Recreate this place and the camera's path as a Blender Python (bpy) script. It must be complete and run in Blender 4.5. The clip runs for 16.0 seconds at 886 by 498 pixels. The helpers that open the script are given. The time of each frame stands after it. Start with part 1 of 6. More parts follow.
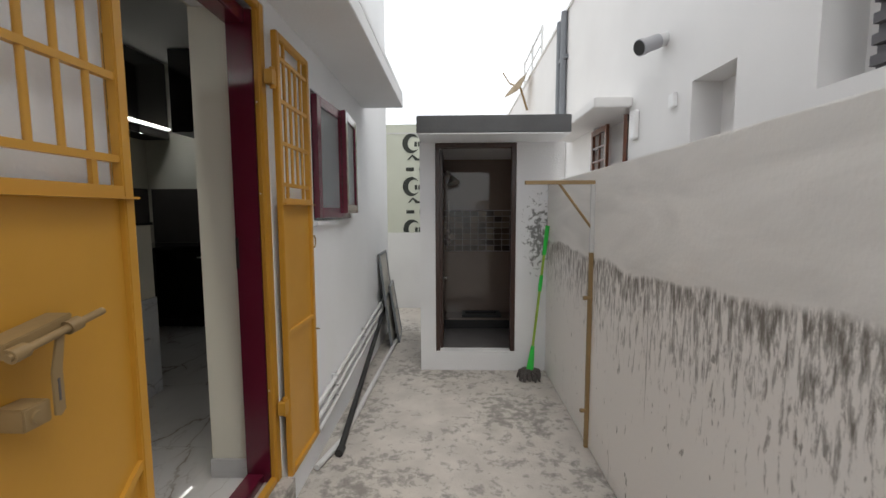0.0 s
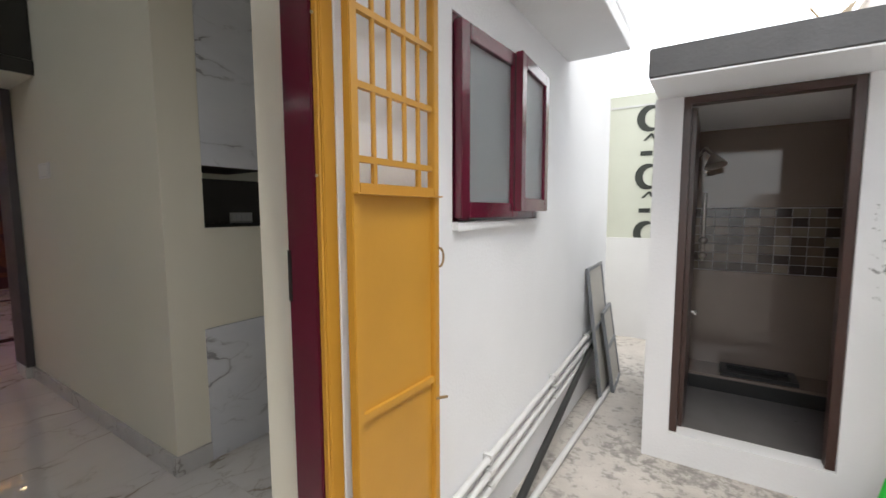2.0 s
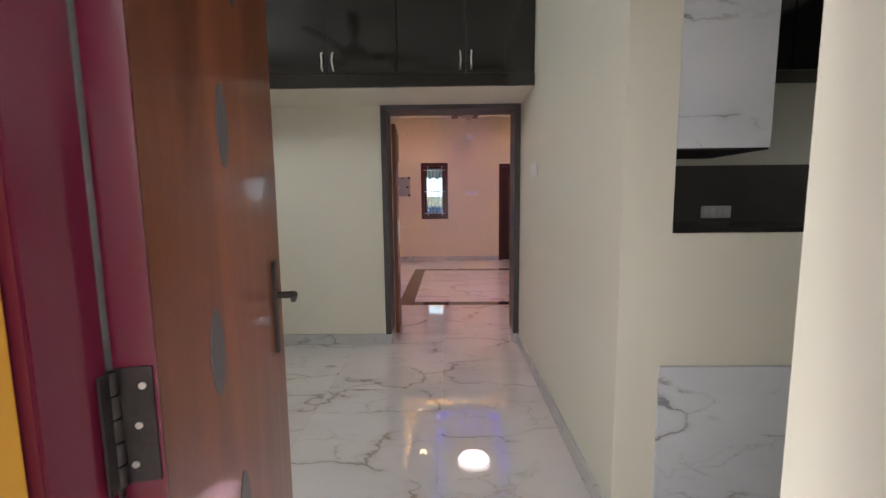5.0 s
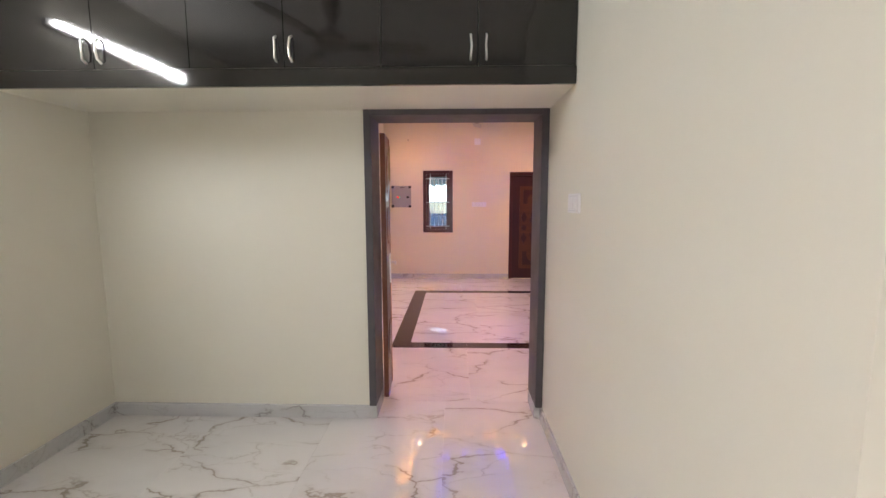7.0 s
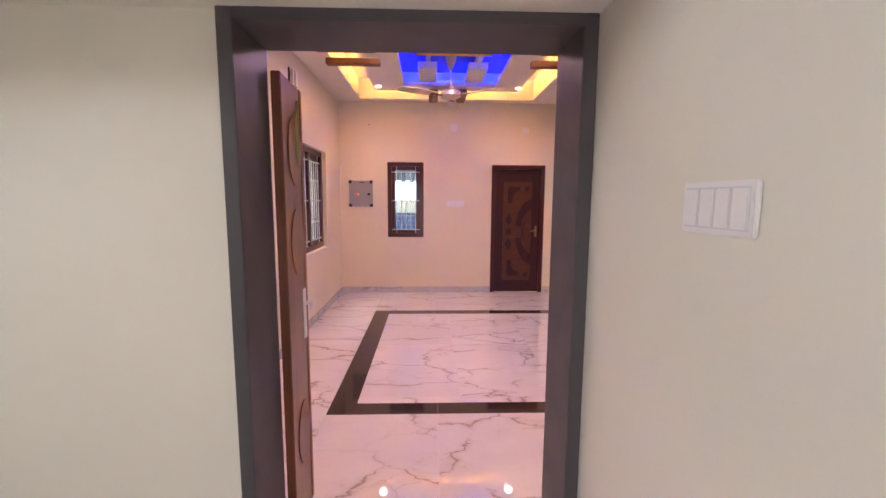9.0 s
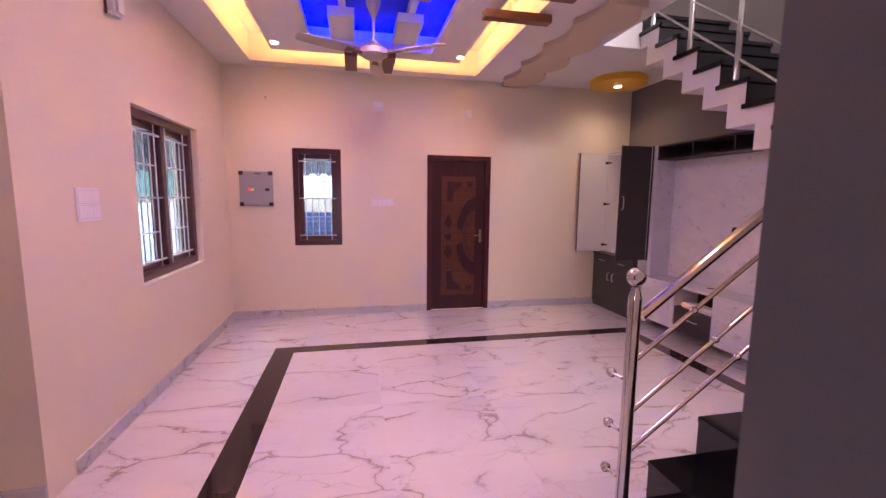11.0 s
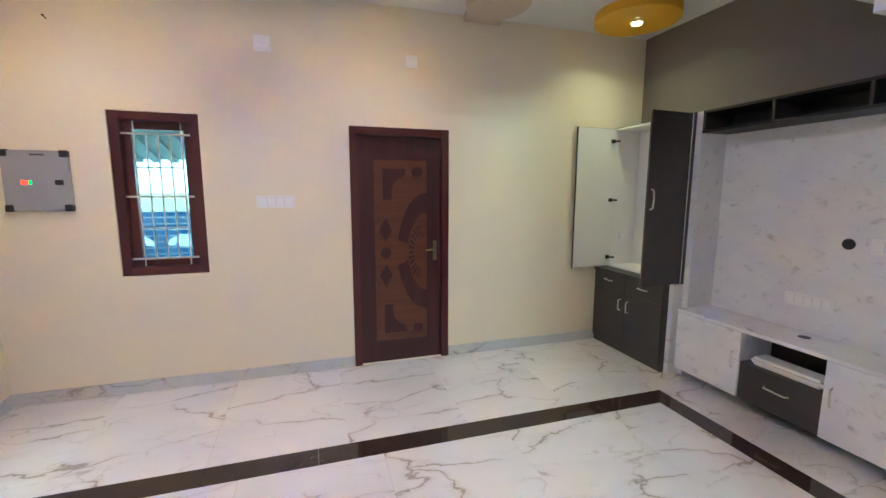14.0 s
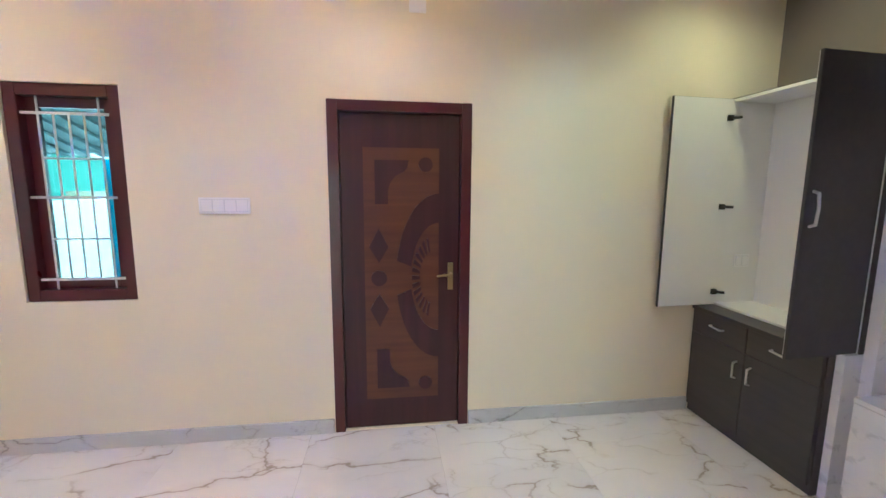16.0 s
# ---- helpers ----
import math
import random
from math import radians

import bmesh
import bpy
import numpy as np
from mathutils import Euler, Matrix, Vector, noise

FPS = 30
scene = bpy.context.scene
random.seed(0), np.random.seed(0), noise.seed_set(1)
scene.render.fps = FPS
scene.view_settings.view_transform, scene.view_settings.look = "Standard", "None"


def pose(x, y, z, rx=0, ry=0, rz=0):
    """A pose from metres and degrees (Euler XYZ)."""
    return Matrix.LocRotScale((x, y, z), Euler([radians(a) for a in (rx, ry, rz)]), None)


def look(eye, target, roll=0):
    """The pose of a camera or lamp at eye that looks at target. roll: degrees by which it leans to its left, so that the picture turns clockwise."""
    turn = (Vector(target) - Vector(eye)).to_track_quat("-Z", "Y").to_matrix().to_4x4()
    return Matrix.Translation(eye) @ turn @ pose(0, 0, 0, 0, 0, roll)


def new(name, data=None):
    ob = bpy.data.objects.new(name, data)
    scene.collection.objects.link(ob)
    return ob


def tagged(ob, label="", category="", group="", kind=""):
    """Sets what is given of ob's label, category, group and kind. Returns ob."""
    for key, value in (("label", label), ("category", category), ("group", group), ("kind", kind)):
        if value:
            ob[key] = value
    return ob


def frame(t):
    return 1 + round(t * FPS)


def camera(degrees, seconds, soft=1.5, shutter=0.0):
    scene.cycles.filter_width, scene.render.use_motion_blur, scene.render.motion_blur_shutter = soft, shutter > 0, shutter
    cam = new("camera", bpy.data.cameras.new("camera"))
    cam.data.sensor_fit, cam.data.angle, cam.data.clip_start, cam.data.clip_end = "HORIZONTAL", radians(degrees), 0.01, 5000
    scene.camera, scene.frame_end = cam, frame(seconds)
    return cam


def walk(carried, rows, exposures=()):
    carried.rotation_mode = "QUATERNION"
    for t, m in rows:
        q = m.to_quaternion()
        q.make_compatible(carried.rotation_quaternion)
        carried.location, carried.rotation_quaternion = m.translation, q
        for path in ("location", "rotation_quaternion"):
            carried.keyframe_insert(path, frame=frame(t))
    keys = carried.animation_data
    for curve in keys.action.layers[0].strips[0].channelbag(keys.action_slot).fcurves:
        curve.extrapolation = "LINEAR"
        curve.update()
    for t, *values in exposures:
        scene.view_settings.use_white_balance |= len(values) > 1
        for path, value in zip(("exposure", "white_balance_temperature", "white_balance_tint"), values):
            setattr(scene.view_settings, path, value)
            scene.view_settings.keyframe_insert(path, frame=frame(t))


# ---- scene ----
cam = camera(93.6, 16.0, shutter=0.12)
PATH = [
    (0, (0.13, 0.189, 1.278), (0.075, 2.179, 1.094), -0.2),
    (0.5, (0.134, 0.509, 1.275), (-0.032, 2.494, 1.094), -0.5),
    (1, (0.146, 0.799, 1.275), (-0.225, 2.756, 1.091), -0.6),
    (1.5, (0.174, 1.074, 1.279), (-0.504, 2.947, 1.095), -0.5),
    (2, (0.118, 1.302, 1.265), (-0.964, 2.974, 1.082), -0.2),
    (2.5, (0.046, 1.423, 1.279), (-1.471, 2.713, 1.089), -0.2),
    (3, (-0.019, 1.516, 1.286), (-1.847, 2.302, 1.081), -0.3),
    (3.5, (-0.048, 1.541, 1.285), (-2.007, 1.88, 1.065), -0.7),
    (4, (-0.089, 1.561, 1.285), (-2.073, 1.644, 1.051), -1.1),
    (4.5, (-0.253, 1.568, 1.284), (-2.24, 1.559, 1.056), -1.1),
    (7, (-1.367, 1.577, 1.546), (-3.353, 1.524, 1.316), -0.1),
    (7.5, (-1.666, 1.595, 1.543), (-3.653, 1.571, 1.311), 0.1),
    (8, (-2.028, 1.617, 1.546), (-4.013, 1.615, 1.306), 0.1),
    (10.5, (-3.778, 1.709, 1.544), (-5.743, 2.004, 1.312), 0.7),
    (11, (-4.091, 1.731, 1.54), (-6.034, 2.137, 1.296), 0.6),
    (11.5, (-4.437, 1.752, 1.543), (-6.358, 2.249, 1.289), 0.5),
    (12, (-4.757, 1.834, 1.528), (-6.656, 2.407, 1.269), 0.5),
    (12.5, (-5.07, 1.93, 1.537), (-6.952, 2.555, 1.278), 0.5),
    (13, (-5.4, 2.019, 1.557), (-7.276, 2.658, 1.287), 0.4),
    (13.5, (-5.683, 2.178, 1.557), (-7.566, 2.796, 1.284), 0.2),
    (14, (-5.966, 2.355, 1.565), (-7.858, 2.942, 1.288), 0.1),
    (14.5, (-6.277, 2.486, 1.57), (-8.175, 3.052, 1.292), 0.1),
    (15, (-6.521, 2.659, 1.56), (-8.441, 3.153, 1.292), 0.1),
    (15.5, (-6.743, 2.839, 1.561), (-8.682, 3.249, 1.296), 0.1),
    (16, (-7.0, 3.003, 1.571), (-8.963, 3.272, 1.293), 0.4),
]
EXPOSURES = [
    (0.0, -0.72, 6500, 6), (1.0, -0.38, 6500, 6), (1.5, -0.08, 6450, 6), (2.5, 0.38, 6450, 8), (3.5, 0.78, 6300, 9), (4.5, 1.02, 6350, 9),
    (6.8, 1.92, 6450, 12), (8.2, 2.0, 6450, 12), (10.5, 1.88, 6250, 40), (11.0, 1.90, 5950, 36), (11.5, 1.9, 5400, 16), (12.0, 1.96, 5150, 2),
    (12.5, 2.0, 4950, -17), (13.0, 2.08, 4850, -24), (13.5, 2.16, 4850, -31), (14.5, 2.27, 4920, -32), (16.0, 2.31, 4850, -29),
]
walk(cam, [(t, look(eye, target, roll)) for t, eye, target, roll in PATH], EXPOSURES)

# ---- world, sun, large lights ----
world = bpy.data.worlds.new("sky_world")
scene.world = world
world.use_nodes = True
wn = world.node_tree
wn.nodes.clear()
w_out, w_bg, w_sky = wn.nodes.new("ShaderNodeOutputWorld"), wn.nodes.new("ShaderNodeBackground"), wn.nodes.new("ShaderNodeTexSky")
w_sky.sky_type, w_sky.sun_disc = "NISHITA", False
w_sky.sun_elevation, w_sky.sun_rotation = radians(72), radians(145)
w_sky.air_density, w_sky.dust_density, w_sky.ozone_density = 1.2, 6.0, 1.0
w_bg.inputs["Strength"].default_value = 0.15
w_haze = wn.nodes.new("ShaderNodeMix")
w_haze.data_type = "RGBA"
w_haze.inputs["Factor"].default_value = 0.6
w_haze.inputs["B"].default_value = (22.5, 22.6, 23.3, 1)
wn.links.new(w_sky.outputs[0], w_haze.inputs["A"])
wn.links.new(w_haze.outputs["Result"], w_bg.inputs["Color"])
wn.links.new(w_bg.outputs[0], w_out.inputs["Surface"])
sun = new("sun", bpy.data.lights.new("sun", "SUN"))
sun.data.energy, sun.data.angle, sun.data.color = 2.5, radians(50), (1.0, 0.95, 0.88)
sun.matrix_world = look((0, 0, 20), (-3.6, 5.2, 0.0))


def area(name, eye, target, sx, sy, watts, color):
    l = bpy.data.lights.new(name, "AREA")
    l.shape, l.size, l.size_y, l.energy, l.color = "RECTANGLE", sx, sy, watts, color
    ob = new(name, l)
    ob.matrix_world = look(eye, target)
    return ob


# added fill lamp at the head of the stairs, for unseen upper-floor daylight
area("stairwell_fill", (-4.66, 4.9, 4.5), (-9, 4.9, 3.4), 1.3, 1.2, 46, (1.0, 0.92, 0.86))
# tube light on the south wall of the dining room, and the kitchen's own tube
area("tube_glow", (-2.62, -0.84, 2.62), (-2.62, 2.0, 1.2), 1.2, 0.03, 33, (0.96, 0.98, 1.0))
area("kitchen_tube_glow", (-3.215, 4.73, 2.24), (-1.6, 4.4, 1.0), 0.03, 0.78, 2.2, (0.96, 0.98, 1.0))
# added fill lamp in the back door opening, strengthens the yard's daylight indoors
area("door_fill", (-0.98, 1.62, 1.10), (-3.0, 1.75, 0.95), 0.74, 1.8, 1.7, (1.0, 0.96, 0.88))
# hall lamps
area("round_lamp_glow", (-7.15, 1.96, 3.085), (-7.15, 1.96, 0), 0.50, 0.50, 6.5, (1.0, 0.58, 0.74)).data.shape = "DISK"
for sx_, sy_ in ((-8.92, 0.92), (-8.92, 2.92), (-5.40, 0.92), (-5.40, 2.92)):
    l_ = new("spot_glow", bpy.data.lights.new("spot_glow", "SPOT"))
    l_.data.energy, l_.data.spot_size, l_.data.spot_blend, l_.data.color, l_.data.shadow_soft_size = (9 if sx_ < -8 else 24 if sy_ < 2 else 15), radians(120), 1.0, (1.0, 0.60, 0.60), 0.06
    l_.matrix_world = look((sx_, sy_, 3.09), (sx_, sy_, 0))

# ---- materials ----
def mat(name, color, rough=0.6, metal=0.0, var=0.08, scale=3.0, bump=0.05, bscale=60.0, coat=0.0, spec=0.5, color2=None):
    m = bpy.data.materials.new(name)
    m.use_nodes = True
    nt = m.node_tree
    p = nt.nodes["Principled BSDF"]
    tc = nt.nodes.new("ShaderNodeTexCoord")
    geo = nt.nodes.new("ShaderNodeNewGeometry")
    n1 = nt.nodes.new("ShaderNodeTexNoise")
    n1.inputs["Scale"].default_value, n1.inputs["Detail"].default_value = scale, 6
    nt.links.new(geo.outputs["Position"], n1.inputs["Vector"])
    mix = nt.nodes.new("ShaderNodeMix")
    mix.data_type = "RGBA"
    c2 = color2 or tuple(max(0, c * (1 - 2 * var)) for c in color)
    c1 = color if color2 else tuple(min(1, c * (1 + var)) for c in color)
    mix.inputs["A"].default_value, mix.inputs["B"].default_value = (*c1, 1), (*c2, 1)
    nt.links.new(n1.outputs["Fac"], mix.inputs["Factor"])
    nt.links.new(mix.outputs["Result"], p.inputs["Base Color"])
    n2 = nt.nodes.new("ShaderNodeTexNoise")
    n2.inputs["Scale"].default_value, n2.inputs["Detail"].default_value = bscale, 4
    nt.links.new(geo.outputs["Position"], n2.inputs["Vector"])
    bp = nt.nodes.new("ShaderNodeBump")
    bp.inputs["Strength"].default_value, bp.inputs["Distance"].default_value = bump, 0.01
    nt.links.new(n2.outputs["Fac"], bp.inputs["Height"])
    nt.links.new(bp.outputs["Normal"], p.inputs["Normal"])
    rr = nt.nodes.new("ShaderNodeMapRange")
    rr.inputs["To Min"].default_value, rr.inputs["To Max"].default_value = max(0.0, rough * 0.8), min(1, rough * 1.2)
    nt.links.new(n1.outputs["Fac"], rr.inputs["Value"])
    nt.links.new(rr.outputs["Result"], p.inputs["Roughness"])
    p.inputs["Metallic"].default_value, p.inputs["Coat Weight"].default_value = metal, coat
    p.inputs["Coat Roughness"].default_value = 0.08
    p.inputs["Specular IOR Level"].default_value = spec
    return m


def ramp(nt, stops):
    r = nt.nodes.new("ShaderNodeValToRGB")
    while len(r.color_ramp.elements) < len(stops):
        r.color_ramp.elements.new(0.5)
    for e, (pos, c) in zip(r.color_ramp.elements, stops):
        e.position, e.color = pos, (*c, 1)
    return r


def link_math(nt, op, a, b=None, c=None):
    n = nt.nodes.new("ShaderNodeMath")
    n.operation = op
    for k, v in enumerate((a, b, c)):
        if v is None:
            continue
        if isinstance(v, (int, float)):
            n.inputs[k].default_value = v
        else:
            nt.links.new(v, n.inputs[k])
    return n.outputs[0]


def noise(nt, vec, scale, detail=4.0, rough=0.5, out="Fac", distort=0.0):
    n = nt.nodes.new("ShaderNodeTexNoise")
    n.inputs["Scale"].default_value, n.inputs["Detail"].default_value = scale, detail
    n.inputs["Roughness"].default_value, n.inputs["Distortion"].default_value = rough, distort
    nt.links.new(vec, n.inputs["Vector"])
    return n.outputs[out]


def piece_vector(nt, shift):
    """World position, moved by a chance amount for each tile."""
    vec = nt.nodes.new("ShaderNodeNewGeometry").outputs["Position"]
    if not shift:
        return vec
    oi = nt.nodes.new("ShaderNodeObjectInfo")
    comb = nt.nodes.new("ShaderNodeCombineXYZ")
    far = link_math(nt, "MULTIPLY", oi.outputs["Random"], 37.0)
    nt.links.new(far, comb.inputs["X"])
    nt.links.new(far, comb.inputs["Z"])
    ad = nt.nodes.new("ShaderNodeVectorMath")
    nt.links.new(vec, ad.inputs[0])
    nt.links.new(comb.outputs[0], ad.inputs[1])
    return ad.outputs[0]


def marble(name, base, cloud, vein, rough, scale, width, per_piece=True, amount=1.0, turned=35.0, keep=0.5):
    """Polished veined stone: wandering veins that fork, thicken and fade, over soft clouds."""
    m = mat(name, base, rough, 0, 0.04, 1.5, 0.0, 10)
    nt = m.node_tree
    p = nt.nodes["Principled BSDF"]
    mp = nt.nodes.new("ShaderNodeMapping")
    mp.inputs["Rotation"].default_value = (radians(turned), 0, radians(turned))
    mp.inputs["Scale"].default_value = (1.0, 0.48, 1.0)
    nt.links.new(piece_vector(nt, per_piece), mp.inputs["Vector"])
    sc = nt.nodes.new("ShaderNodeVectorMath")
    sc.operation = "SCALE"
    sc.inputs["Scale"].default_value = 0.75 / scale
    nt.links.new(noise(nt, mp.outputs[0], scale * 1.5, 6, 0.58, "Color"), sc.inputs[0])
    a2 = nt.nodes.new("ShaderNodeVectorMath")
    nt.links.new(mp.outputs[0], a2.inputs[0])
    nt.links.new(sc.outputs[0], a2.inputs[1])
    thick = link_math(nt, "MULTIPLY_ADD", noise(nt, mp.outputs[0], scale * 2.6, 3), width * 2.2, width * 0.1)
    total = None
    for k, (s_, w_) in enumerate(((1.0, 1.0), (2.3, 0.5))):
        vo = nt.nodes.new("ShaderNodeTexVoronoi")
        vo.feature = "DISTANCE_TO_EDGE"
        vo.inputs["Scale"].default_value = scale * s_
        nt.links.new(a2.outputs[0], vo.inputs["Vector"])
        d_ = link_math(nt, "DIVIDE", vo.outputs["Distance"], thick)
        core = link_math(nt, "MAXIMUM", link_math(nt, "SUBTRACT", 1.0, d_), 0.0)
        halo = link_math(nt, "MAXIMUM", link_math(nt, "SUBTRACT", 0.26, link_math(nt, "MULTIPLY", d_, 0.06)), 0.0)
        fr = ramp(nt, [(keep - 0.05 + k * 0.07, (0, 0, 0)), (keep + 0.08 + k * 0.07, (w_ * amount,) * 3)])
        nt.links.new(noise(nt, mp.outputs[0], scale * 1.3 + k, 3), fr.inputs[0])
        one = link_math(nt, "MULTIPLY", link_math(nt, "MINIMUM", link_math(nt, "ADD", core, halo), 1.0), fr.outputs[0])
        total = one if total is None else link_math(nt, "MAXIMUM", total, one)
    cr = ramp(nt, [(0.35, base), (0.75, cloud)])
    nt.links.new(noise(nt, a2.outputs[0], scale * 0.9, 7), cr.inputs[0])
    mx = nt.nodes.new("ShaderNodeMix")
    mx.data_type = "RGBA"
    mx.inputs["B"].default_value = (*vein, 1)
    nt.links.new(total, mx.inputs["Factor"])
    nt.links.new(cr.outputs[0], mx.inputs["A"])
    nt.links.new(mx.outputs["Result"], p.inputs["Base Color"])
    return m


def flecked(name, base, cloud, fleck, rough, scale):
    """Marble-print laminate: short slanting grey flecks and faint clouds on white."""
    m = mat(name, base, rough, 0, 0.03, 1.5, 0.0, 10)
    nt = m.node_tree
    p = nt.nodes["Principled BSDF"]
    mp = nt.nodes.new("ShaderNodeMapping")
    mp.inputs["Rotation"].default_value = (0, radians(-38), 0)
    mp.inputs["Scale"].default_value = (0.75, 1.0, 1.15)
    nt.links.new(piece_vector(nt, True), mp.inputs["Vector"])
    r = ramp(nt, [(0.60, (0, 0, 0)), (0.66, (0.22, 0.22, 0.22)), (0.78, (0.65, 0.65, 0.65))])
    nt.links.new(noise(nt, mp.outputs[0], scale, 5, 0.55, "Fac", 0.5), r.inputs[0])
    cr = ramp(nt, [(0.35, base), (0.75, cloud)])
    nt.links.new(noise(nt, mp.outputs[0], scale * 0.35, 5), cr.inputs[0])
    mx = nt.nodes.new("ShaderNodeMix")
    mx.data_type = "RGBA"
    mx.inputs["B"].default_value = (*fleck, 1)
    nt.links.new(r.outputs[0], mx.inputs["Factor"])
    nt.links.new(cr.outputs[0], mx.inputs["A"])
    nt.links.new(mx.outputs["Result"], p.inputs["Base Color"])
    return m


def grain(name, c1, c2, rough, axis, scale=14.0, coat=0.3):
    """Wood or wood-print laminate: stretched noise along an axis (0 x, 1 y, 2 z)."""
    m = mat(name, c1, rough, 0, 0.1, 3, 0.03, 80, coat)
    nt = m.node_tree
    p = nt.nodes["Principled BSDF"]
    geo = nt.nodes.new("ShaderNodeNewGeometry")
    mp = nt.nodes.new("ShaderNodeMapping")
    mp.inputs["Scale"].default_value = [0.06 if i == axis else 1.0 for i in range(3)]
    nt.links.new(geo.outputs["Position"], mp.inputs["Vector"])
    n = nt.nodes.new("ShaderNodeTexNoise")
    n.inputs["Scale"].default_value, n.inputs["Detail"].default_value, n.inputs["Distortion"].default_value = scale, 8, 0.6
    nt.links.new(mp.outputs[0], n.inputs["Vector"])
    r = ramp(nt, [(0.35, c1), (0.65, c2)])
    nt.links.new(n.outputs["Fac"], r.inputs[0])
    nt.links.new(r.outputs[0], p.inputs["Base Color"])
    return m


def glow(name, color, strength):
    m = bpy.data.materials.new(name)
    m.use_nodes = True
    p = m.node_tree.nodes["Principled BSDF"]
    p.inputs["Base Color"].default_value = (*[min(1, c) for c in color], 1)
    p.inputs["Emission Color"].default_value = (*color, 1)
    p.inputs["Emission Strength"].default_value = strength
    return m


def glass(name, color, rough, trans=1.0):
    m = bpy.data.materials.new(name)
    m.use_nodes = True
    p = m.node_tree.nodes["Principled BSDF"]
    p.inputs["Base Color"].default_value = (*color, 1)
    p.inputs["Roughness"].default_value = rough
    p.inputs["Transmission Weight"].default_value = trans
    p.inputs["IOR"].default_value = 1.45
    return m


def weathered(name, clean, plaster, dirt, line, waver):
    """Cement wall: smooth plaster above an uneven line, limewash with dark runs below it."""
    m = mat(name, clean, 0.9, 0, 0.06, 2, 0.16, 60)
    nt = m.node_tree
    p = nt.nodes["Principled BSDF"]
    geo = nt.nodes.new("ShaderNodeNewGeometry")
    sep = nt.nodes.new("ShaderNodeSeparateXYZ")
    nt.links.new(geo.outputs["Position"], sep.inputs[0])
    edge = nt.nodes.new("ShaderNodeTexNoise")
    edge.inputs["Scale"].default_value, edge.inputs["Detail"].default_value = 1.5, 12
    nt.links.new(geo.outputs["Position"], edge.inputs["Vector"])
    add = nt.nodes.new("ShaderNodeMath")
    add.operation = "MULTIPLY_ADD"
    add.inputs[1].default_value = waver
    nt.links.new(edge.outputs["Fac"], add.inputs[0])
    nt.links.new(sep.outputs["Z"], add.inputs[2])
    up = nt.nodes.new("ShaderNodeMapRange")
    up.inputs["From Min"].default_value, up.inputs["From Max"].default_value = line + waver * 0.5 - 0.012, line + waver * 0.5 + 0.012
    nt.links.new(add.outputs[0], up.inputs["Value"])
    mp = nt.nodes.new("ShaderNodeMapping")
    mp.inputs["Scale"].default_value = (1, 1, 0.20)
    nt.links.new(geo.outputs["Position"], mp.inputs["Vector"])
    runs = nt.nodes.new("ShaderNodeTexNoise")
    runs.inputs["Roughness"].default_value = 0.74
    runs.inputs["Scale"].default_value, runs.inputs["Detail"].default_value, runs.inputs["Distortion"].default_value = 44, 12, 0.3
    nt.links.new(mp.outputs[0], runs.inputs["Vector"])
    below = nt.nodes.new("ShaderNodeMapRange")
    below.inputs["From Min"].default_value, below.inputs["From Max"].default_value = line + waver * 0.5 - 0.75, line + waver * 0.5
    below.inputs["To Min"].default_value, below.inputs["To Max"].default_value = -0.115, 0.13
    nt.links.new(add.outputs[0], below.inputs["Value"])
    sm = nt.nodes.new("ShaderNodeMath")
    nt.links.new(runs.outputs["Fac"], sm.inputs[0])
    nt.links.new(below.outputs["Result"], sm.inputs[1])
    dr = ramp(nt, [(0.55, (0, 0, 0)), (0.60, (0.45, 0.45, 0.45)), (0.70, (0.9, 0.9, 0.9))])
    nt.links.new(sm.outputs[0], dr.inputs[0])
    lo = nt.nodes.new("ShaderNodeMix")
    lo.data_type = "RGBA"
    lo.inputs["A"].default_value, lo.inputs["B"].default_value = (*clean, 1), (*dirt, 1)
    drip = nt.nodes.new("ShaderNodeMapping")
    drip.inputs["Scale"].default_value = (1, 1, 0.012)
    nt.links.new(geo.outputs["Position"], drip.inputs["Vector"])
    hang = ramp(nt, [(0.695, (0, 0, 0)), (0.715, (0.6, 0.6, 0.6))])
    nt.links.new(noise(nt, drip.outputs[0], 46, 2, 0.4), hang.inputs[0])
    gaps = ramp(nt, [(0.42, (0, 0, 0)), (0.55, (1, 1, 1))])
    nt.links.new(noise(nt, geo.outputs["Position"], 3.2, 3), gaps.inputs[0])
    specks = ramp(nt, [(0.685, (0, 0, 0)), (0.72, (0.7, 0.7, 0.7))])
    fleck = nt.nodes.new("ShaderNodeMapping")
    fleck.inputs["Scale"].default_value = (1, 1, 0.4)
    nt.links.new(geo.outputs["Position"], fleck.inputs["Vector"])
    nt.links.new(noise(nt, fleck.outputs[0], 30, 3, 0.5), specks.inputs[0])
    lines = link_math(nt, "MULTIPLY", hang.outputs[0], gaps.outputs[0])
    nt.links.new(link_math(nt, "MAXIMUM", link_math(nt, "MAXIMUM", dr.outputs[0], lines), specks.outputs[0]), lo.inputs["Factor"])
    sme = nt.nodes.new("ShaderNodeTexNoise")
    sme.inputs["Scale"].default_value, sme.inputs["Detail"].default_value, sme.inputs["Distortion"].default_value = 1.6, 7, 1.2
    trowel = nt.nodes.new("ShaderNodeMapping")
    trowel.inputs["Scale"].default_value = (1, 0.8, 3.2)
    nt.links.new(geo.outputs["Position"], trowel.inputs["Vector"])
    nt.links.new(trowel.outputs[0], sme.inputs["Vector"])
    sr = ramp(nt, [(0.3, tuple(c * 0.88 for c in plaster)), (0.7, tuple(min(1, c * 1.06) for c in plaster))])
